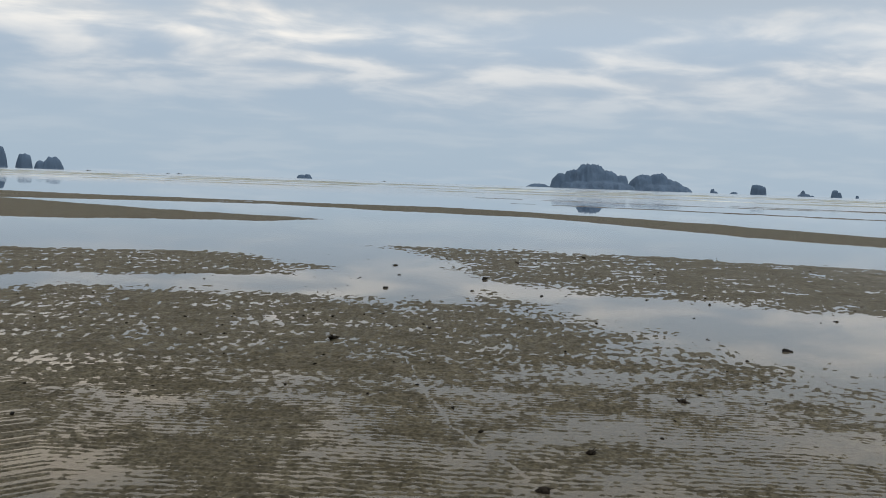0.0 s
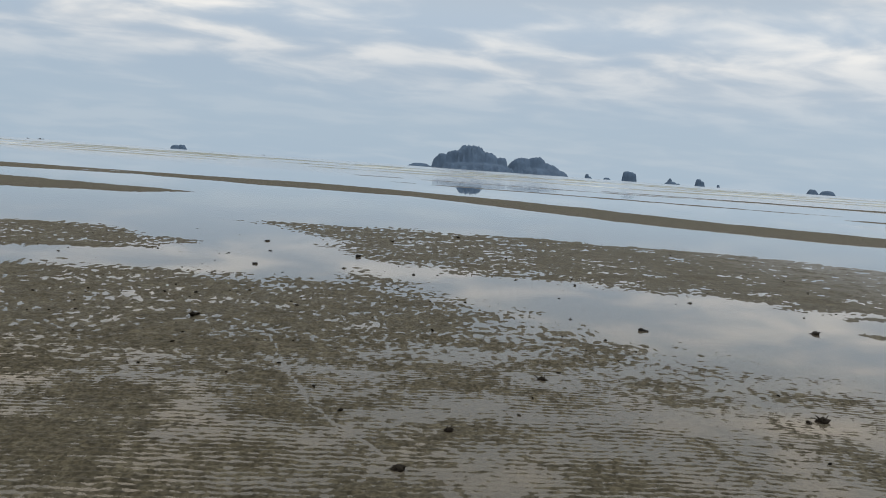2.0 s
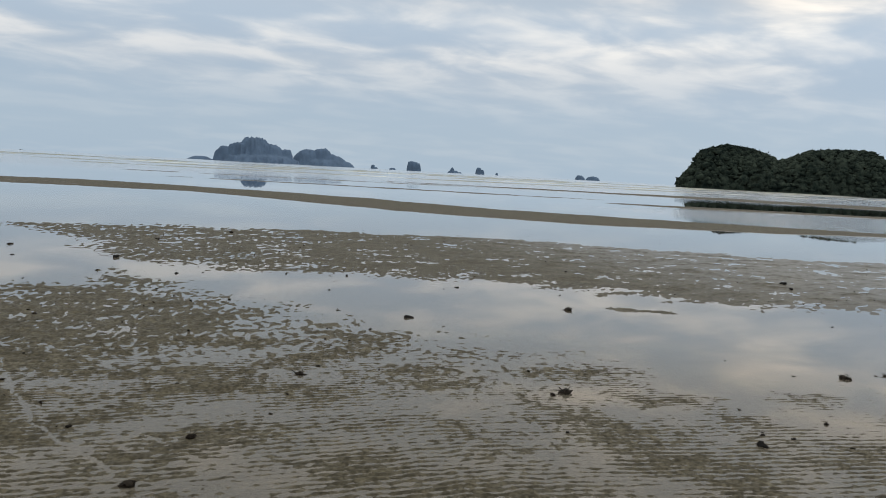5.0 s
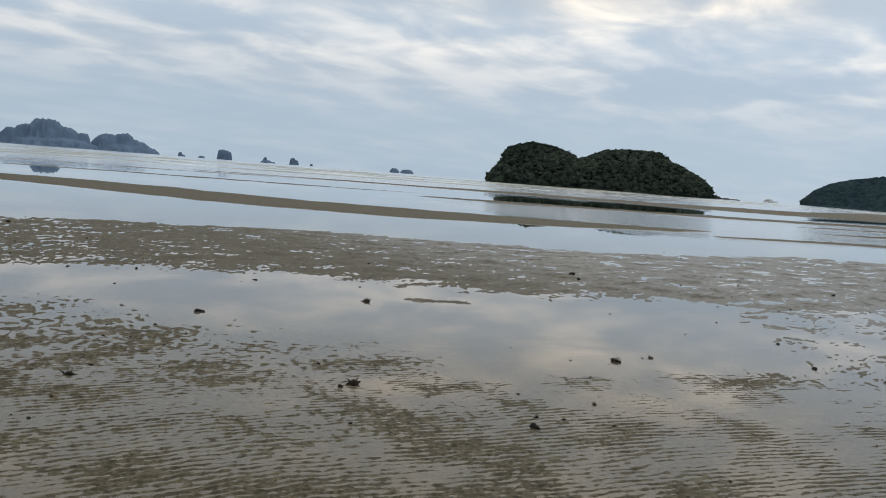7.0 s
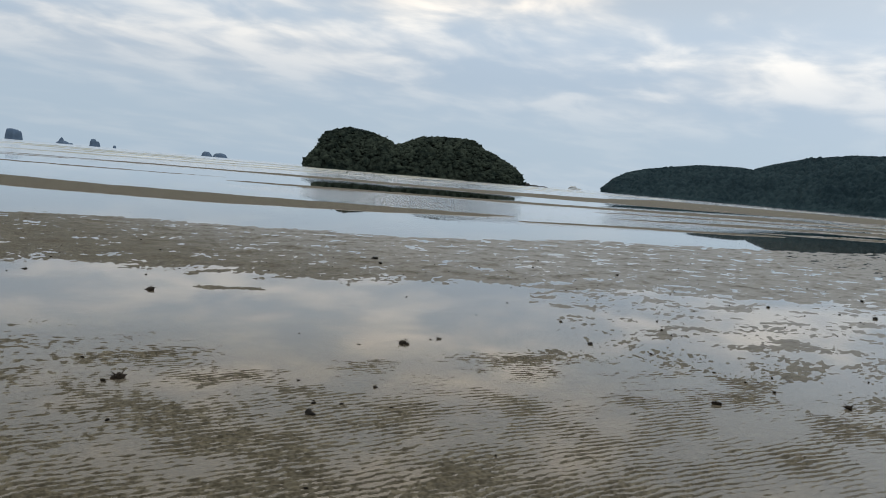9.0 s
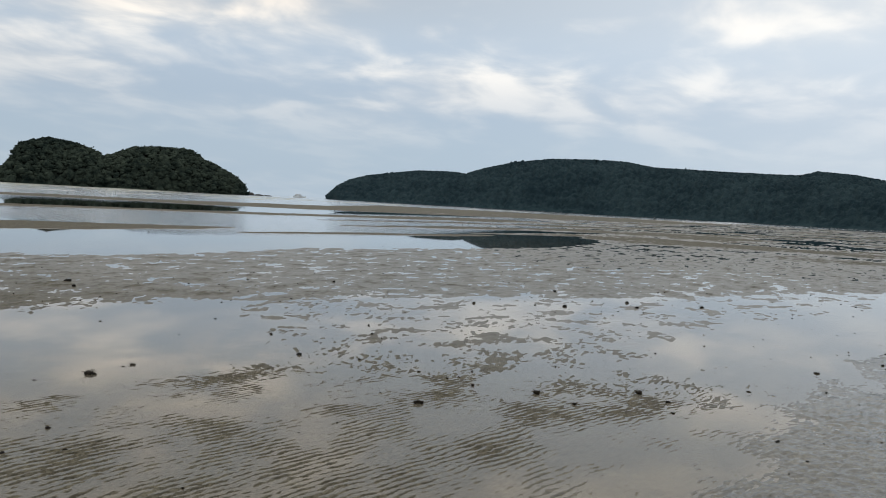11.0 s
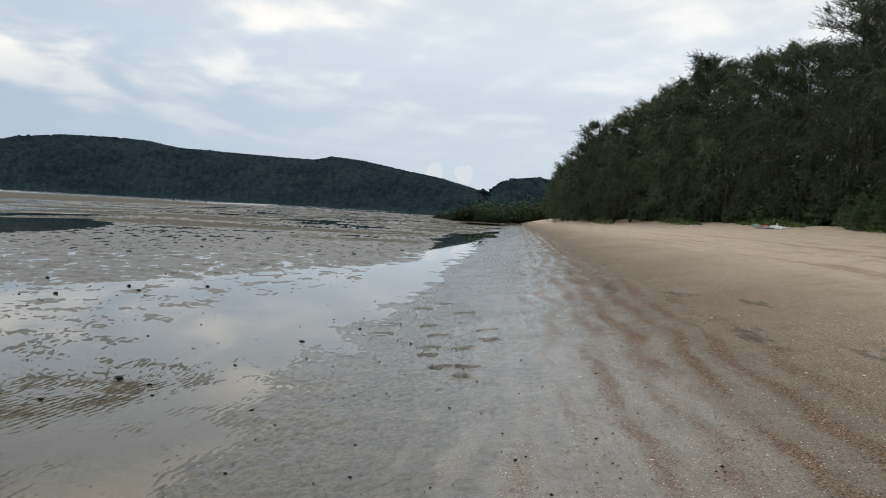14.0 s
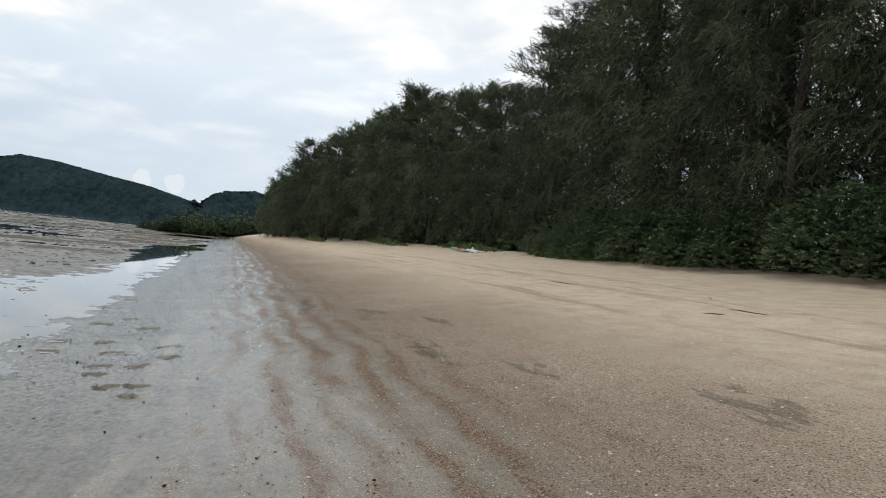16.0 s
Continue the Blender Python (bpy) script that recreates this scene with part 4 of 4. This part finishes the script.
def twig_mesh(seed, size, count):
    rng = random.Random(seed)
    verts, faces = [], []
    for k in range(count):
        a = rng.uniform(0, 6.28)
        p = Vector((rng.gauss(0, 0.12), rng.gauss(0, 0.08), 0.08)) * size
        d = Vector((math.cos(a), math.sin(a), rng.uniform(0.05, 0.9))).normalized() * size * rng.uniform(0.3, 0.75)
        tube(verts, faces, [p, p + d * 0.5 + Vector((0, 0, size * 0.06)), p + d], [size * 0.045, size * 0.032, size * 0.01], 5)
    return mesh_of("twigs", verts, faces, WEED, True)


def weed_clump(x, y, size, seed, turn=0.0):
    """A torn-off tuft: a matted body with stalks."""
    base = tagged(new("seaweed_clump"), "small dark brown clump of washed-up weed and twigs", "seaweed", "weed clumps on the flat")
    base.matrix_world = pose(x, y, max(height_at(x, y), -0.012), 0, 0, turn)
    body = new("mat", lump_mesh("mat", seed, size * 0.42, size * 0.3, size * 0.2, 2, WEED, 0.6))
    twigs = new("twigs", twig_mesh(seed, size, 9))
    body.parent = twigs.parent = base
    return base


for k, (x, y, size) in enumerate(((3.61, 8.34, 0.17), (2.98, 7.77, 0.08), (4.29, 3.87, 0.13), (4.61, 3.92, 0.06), (8.32, 4.22, 0.12), (9.17, 5.14, 0.08), (7.65, -0.34, 0.06),
                                  (-0.69, 14.02, 0.12), (0.77, 13.81, 0.16), (1.5, 11.92, 0.13), (1.86, 12.01, 0.1), (5.14, 10.49, 0.12), (3.04, 11.9, 0.1), (3.88, 11.66, 0.09),
                                  (-0.81, 12.23, 0.16), (11.3, 10.58, 0.17), (10.85, 9.97, 0.13), (14.8, 3.06, 0.13), (15.62, 1.98, 0.12), (16.3, 2.27, 0.15), (17.1, 3.84, 0.14))):
    stone(x, y, size * 0.6, k + 2, k * 47)
for k, (x, y, size) in enumerate(((0.59, 4.2, 0.11), (-1.05, 8.12, 0.15), (1.89, 6.16, 0.13), (0.95, 4.83, 0.1), (3.57, 5.21, 0.07), (3.69, 5.23, 0.15), (5.79, 8.6, 0.2), (6.45, 5.12, 0.15),
                                  (6.52, 5.2, 0.1), (6.86, 5.14, 0.07), (6.95, 5.12, 0.1), (4.75, 4.56, 0.06), (7.18, 2.36, 0.1), (8.11, 1.64, 0.12), (7.9, 1.25, 0.06), (8.69, 0.84, 0.12),
                                  (10.95, -0.72, 0.09), (8.06, 2.22, 0.05), (5.12, 4.12, 0.06), (-0.09, 8.89, 0.08), (2.95, 8.85, 0.08), (16.76, 0.99, 0.13), (13.98, 4.41, 0.1), (14.96, 7.66, 0.12),
                                  (3.27, 18.66, 0.18), (1.59, 16.85, 0.14), (-0.85, 15.61, 0.14))):
    weed_clump(x, y, size * 0.75, k + 50, k * 71)


def scatter(name, label, mat, spots, low, high, seed, flat=0.55, sub=1, category="debris"):
    """Loose bits too many to count, in one mesh."""
    rng = np.random.default_rng(seed)
    shapes, faces = crown_shapes(sub, 6, 0.5, seed + 3)
    spots = np.array(spots)
    z = ground_height(spots[:, 0], spots[:, 1])
    z = np.maximum(z, -0.006)
    verts, tris = [], []
    for k, (x, y) in enumerate(spots):
        s = low + (high - low) * rng.random() ** 2.6
        a = rng.uniform(0, 6.28)
        p = shapes[rng.integers(6)]
        c, q = math.cos(a), math.sin(a)
        verts.append(np.stack([(p[:, 0] * c - p[:, 1] * q * 0.6) * s / 2 + x, (p[:, 0] * q + p[:, 1] * c * 0.6) * s / 2 + y, p[:, 2] * s * flat / 2 + z[k] + s * flat * 0.25], 1))
        tris.append(faces + k * len(p))
    return tagged(new(name, mesh_of(name, np.concatenate(verts), np.concatenate(tris), mat)), label, category, kind="stuff")


rng = np.random.default_rng(17)
clods = []
for x0, x1, y0, y1, many in ((-9, 3, 9, 18, 260), (0, 20, 9, 21, 300), (8, 24, -2, 10, 650), (-5, 4, 5, 9.5, 90), (20, 44, -6, 14, 450), (-10, 0, 5.5, 10, 120), (3, 9, 0, 6, 40)):
    clods += [(rng.uniform(x0, x1), rng.uniform(y0, y1)) for _ in range(many)]
scatter("silt_clods", "small dark silt clods and shells strewn over the flat", CLOD, clods, 0.012, 0.052, 4, 0.42)
toe = []
for _ in range(640):
    u, v = rng.uniform(3, 34), rng.normal(-0.5, 0.9)
    toe.append(place(u, v))
scatter("pebbles", "small dark pebbles at the foot of the beach", CLOD, toe, 0.008, 0.032, 6, 0.45)
bits = []
for _ in range(2600):
    u, v = 2.5 + 16 * rng.random() ** 1.6, rng.uniform(0.9, 8.0)
    bits.append(place(u, v))
scatter("shell_bits", "pale broken shell bits on the sand", SHELL, bits, 0.008, 0.03, 9, 0.3, 1)
grit = []
for _ in range(2600):
    lane = rng.choice((1.05, 1.55, 2.1, 2.7, 3.3))
    u = 3.0 + 11 * rng.random() ** 1.5
    v = lane + rng.normal(0, 0.11) + 0.25 * math.sin(u * 0.55 + lane * 2)
    grit.append(place(u, v))
GRIT = plain("grit", (0.25, 0.155, 0.09), 0.7, 0.5, 90.0, 0.4, 0.003, per_piece=0.5)
scatter("shell_grit", "orange-brown coarse shell grit in lines along the beach", GRIT, grit, 0.007, 0.022, 10, 0.5, 1)


def driftwood(u, v, length, turn, seed):
    rng = random.Random(seed)
    x, y = place(u, v)
    c, s = math.cos(radians(turn)), math.sin(radians(turn))
    line = []
    for k in range(7):
        g = length * (k / 6 - 0.5)
        px, py = x + g * c, y + g * s
        line.append(Vector((px, py, height_at(px, py) + 0.005 + rng.uniform(0, 0.006))))
    verts, faces = [], []
    tube(verts, faces, line, [0.003, 0.006, 0.008, 0.008, 0.007, 0.005, 0.002], 6)
    return tagged(new("driftwood_stick", mesh_of("driftwood_stick", verts, faces, BARK, True)), "thin grey-brown driftwood stick on dry sand", "driftwood", "sticks on the beach")


driftwood(18.4, 7.7, 1.3, -18, 1)
driftwood(11.8, 7.85, 0.9, -14, 2)
driftwood(11.76, 7.27, 0.3, 20, 3)
driftwood(13.8, 8.5, 0.35, -40, 4)


# torn white boat remains and plastic at the wood's edge
def wreck():
    PAINT = plain("chalky_white_paint", (0.66, 0.67, 0.68), 0.6, 0.2, 8.0, 0.3, 0.01)
    RED = plain("faded_red_plastic", (0.45, 0.10, 0.07), 0.55, 0.3, 8.0, 0.2, 0.01)
    GREEN = plain("grey_green_tarpaulin", (0.22, 0.30, 0.28), 0.65, 0.3, 6.0, 0.4, 0.02)
    pile = tagged(new("debris_pile"), "heap of white boards, nets and red plastic at the wood's edge", "debris")
    x, y = place(41.5, 12.3)
    pile.matrix_world = pose(x, y, height_at(x, y), 0, 0, -15) @ Matrix.Diagonal((0.9, 0.8, 0.65, 1))
    for k, (px, py, w, d, h, turn, tilt, mat, name) in enumerate((
            (-1.0, 0.0, 1.3, 0.5, 0.16, 10, 6, PAINT, "board"), (-0.6, 0.1, 0.8, 0.12, 0.10, -25, 24, PAINT, "board"), (0.2, 0.1, 1.2, 0.5, 0.14, 5, -4, GREEN, "tarpaulin"),
            (1.0, 0.0, 0.9, 0.4, 0.16, -8, 3, PAINT, "board"), (1.25, 0.1, 0.5, 0.35, 0.22, 15, 5, RED, "crate"), (1.9, 0.2, 0.9, 0.5, 0.2, 30, 10, GREEN, "tarpaulin"))):
        bm = bmesh.new()
        bmesh.ops.create_cube(bm, size=1.0)
        bmesh.ops.subdivide_edges(bm, edges=bm.edges[:], cuts=3, use_grid_fill=True)
        for vert in bm.verts:
            vert.co += Vector((0, 0, 0.35 * noise.noise(vert.co * 2.0 + Vector((k, 2, 5)))))
            vert.co = Vector((vert.co.x * w, vert.co.y * d, (vert.co.z + 0.5) * h))
        ob = part(name, bm, mat, pile)
        ob.matrix_local = pose(px, py, 0.02, 0, -tilt, turn)
    verts, faces = [], []
    tube(verts, faces, [Vector((-0.7, 0, 0.1)), Vector((-0.66, 0.02, 0.3)), Vector((-0.55, 0.05, 0.42))], [0.03, 0.035, 0.02], 6)
    stick = new("post", mesh_of("post", verts, faces, PAINT, True))
    stick.parent = pile


wreck()


def creeper(name, spots, seed):
    """Low green beach creeper: many small leaves over the sand."""
    rng = np.random.default_rng(seed)
    verts = []
    for u0, v0, ru, rv, many, tall in spots:
        for _ in range(many):
            a, g = rng.uniform(0, 6.28), math.sqrt(rng.random())
            x, y = place(u0 + math.cos(a) * g * ru, v0 + math.sin(a) * g * rv)
            verts.append((x, y, tall * (1 - g * g) * rng.random()))
    p = np.array(verts)
    p[:, 2] += ground_height(p[:, 0], p[:, 1]) + 0.03
    d = rng.normal(0, 1, (len(p), 2, 3)) * (1, 1, 0.5)
    d /= np.linalg.norm(d, axis=2, keepdims=True)
    a, b = d[:, 0] * 0.09, d[:, 1] * 0.07
    quads = np.stack([p - a, p + b, p + a, p - b], 1).reshape(-1, 3)
    return tagged(new(name, mesh_of(name, quads, np.arange(len(quads)).reshape(-1, 4), GRASS)), "bright green creeper along the foot of the wood", "creeper", kind="stuff")


creeper("beach_creeper", ((31, 13.6, 5.0, 0.8, 1800, 0.5), (46, 13.4, 6, 0.7, 900, 0.35), (62, 11.6, 8, 0.6, 700, 0.4), (25, 13.7, 3, 0.6, 600, 0.3), (80, 8.0, 9, 0.7, 700, 0.5)), 3)


# tall lone tree in the gap of the hills, with an open crown
def gap_tree():
    base = tagged(new("rainforest_tree"), "tall dark tree with an open crown, rising above the mangroves", "tree")
    x, y = polar(-102.6, 330)
    base.matrix_world = pose(x, y, 0.5)
    verts, faces = [], []
    tube(verts, faces, [Vector((0, 0, 0)), Vector((0.2, 0, 4)), Vector((0.1, 0.1, 8.5))], [0.25, 0.2, 0.1], 7)
    rng = random.Random(4)
    spots = []
    for k in range(9):
        a = k * 2.4
        tip = Vector((math.cos(a) * rng.uniform(0.6, 2.2), math.sin(a) * rng.uniform(0.6, 2.2), rng.uniform(7, 11)))
        tube(verts, faces, [Vector((0.15, 0, 6)), Vector((0.15, 0, 6)).lerp(tip, 0.6) + Vector((0, 0, 0.3)), tip], [0.1, 0.07, 0.03], 5)
        spots.append((*tip, rng.uniform(1.2, 2.2), rng.uniform(1.0, 1.6)))
    trunk = new("trunk", mesh_of("trunk", verts, faces, BARK, True))
    crown = canopy("crown", spots, FARWOOD_HAZED, 1, 14, 9)
    trunk.parent = crown.parent = base


gap_tree()


# ---- boats far out ----
def ferry():
    HULL = plain("white_boat_paint", (0.7, 0.72, 0.74), 0.4, 0.08, 0.5, 0.1, 0.01)
    DARK = plain("boat_glass", (0.05, 0.06, 0.07), 0.2, 0.2, 0.5, 0.1, 0.01)
    base = tagged(new("passenger_boat"), "white two-deck passenger boat at anchor far out", "boat")
    x, y = polar(-57.65, 1000)
    base.matrix_world = pose(x, y, -0.2, 0, 0, -58)
    bm = bmesh.new()
    length = 15.5
    loops = []
    for k in range(9):
        f = k / 8
        half = 2.1 * (1 - max(0, (f - 0.55) / 0.45) ** 2.2) + 0.05
        loops.append([bm.verts.new((length * (f - 0.5), s * half * t, z)) for s, t, z in ((-1, 0.75, 0), (-1, 1, 1.5 + 0.7 * f * f), (1, 1, 1.5 + 0.7 * f * f), (1, 0.75, 0))])
    for a, b in zip(loops[:-1], loops[1:]):
        for j in range(4):
            bm.faces.new((a[j], a[(j + 1) % 4], b[(j + 1) % 4], b[j]))
    bm.faces.new(loops[0])
    bm.faces.new(loops[-1][::-1])
    part("hull", bm, HULL, base)
    for name, x0, x1, z0, z1, half, mat in (("lower_deck", -7, 3.5, 1.6, 3.0, 1.8, HULL), ("window_band", -6.4, 3.0, 2.1, 2.7, 1.84, DARK), ("upper_deck", -5.5, 1.5, 3.0, 4.2, 1.6, HULL), ("roof", -6.2, 2.0, 4.2, 4.4, 1.8, HULL)):
        bm = bmesh.new()
        bmesh.ops.create_cube(bm, size=1.0)
        for v in bm.verts:
            lean = 0.5 if v.co.x > 0 and v.co.z > 0 else 0
            v.co = Vector(((x0 + x1) / 2 + v.co.x * (x1 - x0) - lean, v.co.y * 2 * half, (z0 + z1) / 2 + v.co.z * (z1 - z0)))
        bmesh.ops.bevel(bm, geom=bm.edges[:], offset=0.08, segments=1, affect="EDGES")
        part(name, bm, mat, base)


ferry()


def longtail(az, dist, size):
    DARK = bpy.data.materials.get("dark_boat_wood") or plain("dark_boat_wood", (0.06, 0.05, 0.045), 0.7, 0.3, 1.0, 0.2, 0.02)
    base = tagged(new("fishing_boat"), "small dark fishing boat far out at sea", "boat", "fishing boats at sea")
    x, y = polar(az, dist)
    base.matrix_world = pose(x, y, -0.15, 0, 0, az) @ Matrix.Scale(size, 4)
    bm = bmesh.new()
    loops = []
    for k in range(9):
        f = k / 8 * 2 - 1
        half = 0.8 * (1 - f * f) + 0.04
        loops.append([bm.verts.new((4.5 * f, s * half * t, z + 0.9 * max(0, f) ** 3)) for s, t, z in ((-1, 0.5, 0), (-1, 1, 0.8), (1, 1, 0.8), (1, 0.5, 0))])
    for a, b in zip(loops[:-1], loops[1:]):
        for j in range(4):
            bm.faces.new((a[j], a[(j + 1) % 4], b[(j + 1) % 4], b[j]))
    bm.faces.new(loops[0])
    bm.faces.new(loops[-1][::-1])
    part("hull", bm, DARK, base)
    bm = bmesh.new()
    bmesh.ops.create_cube(bm, size=1.0)
    for v in bm.verts:
        v.co = Vector((v.co.x * 2.6 - 0.8, v.co.y * (1.4 if v.co.z < 0 else 1.1), 1.4 + v.co.z * 1.1))
    part("cabin", bm, DARK, base)


longtail(23.3, 1500.0, 1.0)
longtail(18.47, 1900.0, 0.8)
longtail(17.76, 1900.0, 1.3)
longtail(4.08, 2000.0, 0.9)


# ---- low surf on the outer bars ----
def surf(name, rows, seed, mat, label):
    """Broken crests of small waves: short uneven ridges lying along the shore."""
    rng = np.random.default_rng(seed)
    verts, quads = [], []
    for y0, many, span, tall in rows:
        for _ in range(many):
            x0 = rng.uniform(-260, 420)
            yc = y0 - 0.10 * x0 + rng.normal(0, y0 * 0.02)
            n = 12
            length = rng.uniform(0.35, 1.3) * span
            at = len(verts)
            wander = rng.normal(0, 0.5)
            for k in range(n):
                f = k / (n - 1)
                x = x0 + length * (f - 0.5)
                h = tall * math.sin(math.pi * f) ** 0.7 * rng.uniform(0.5, 1.1)
                y = yc - 0.10 * (x - x0) + wander * math.sin(f * 5) + rng.normal(0, 0.2)
                verts += [(x, y - 0.7, -0.03), (x, y, h), (x, y + 1.3, -0.03)]
            for k in range(n - 1):
                a = at + 3 * k
                quads += [(a, a + 3, a + 4, a + 1), (a + 1, a + 4, a + 5, a + 2)]
    return tagged(new(name, mesh_of(name, verts, quads, mat, True)), label, "surf", kind="stuff")


WAVE = plain("wave_face", (0.20, 0.21, 0.16), 0.35, 0.3, 0.4, 0.4, 0.1)
surf("surf", ((170, 5, 22, 0.10), (220, 7, 30, 0.14), (300, 6, 40, 0.16)), 2, FOAM, "thin white crests of small waves breaking on outer bars")
surf("wave_crests", ((165, 40, 26, 0.14), (225, 50, 34, 0.2), (310, 40, 44, 0.3), (420, 40, 60, 0.35)), 3, WAVE, "low olive-green wave fronts on the outer bars")
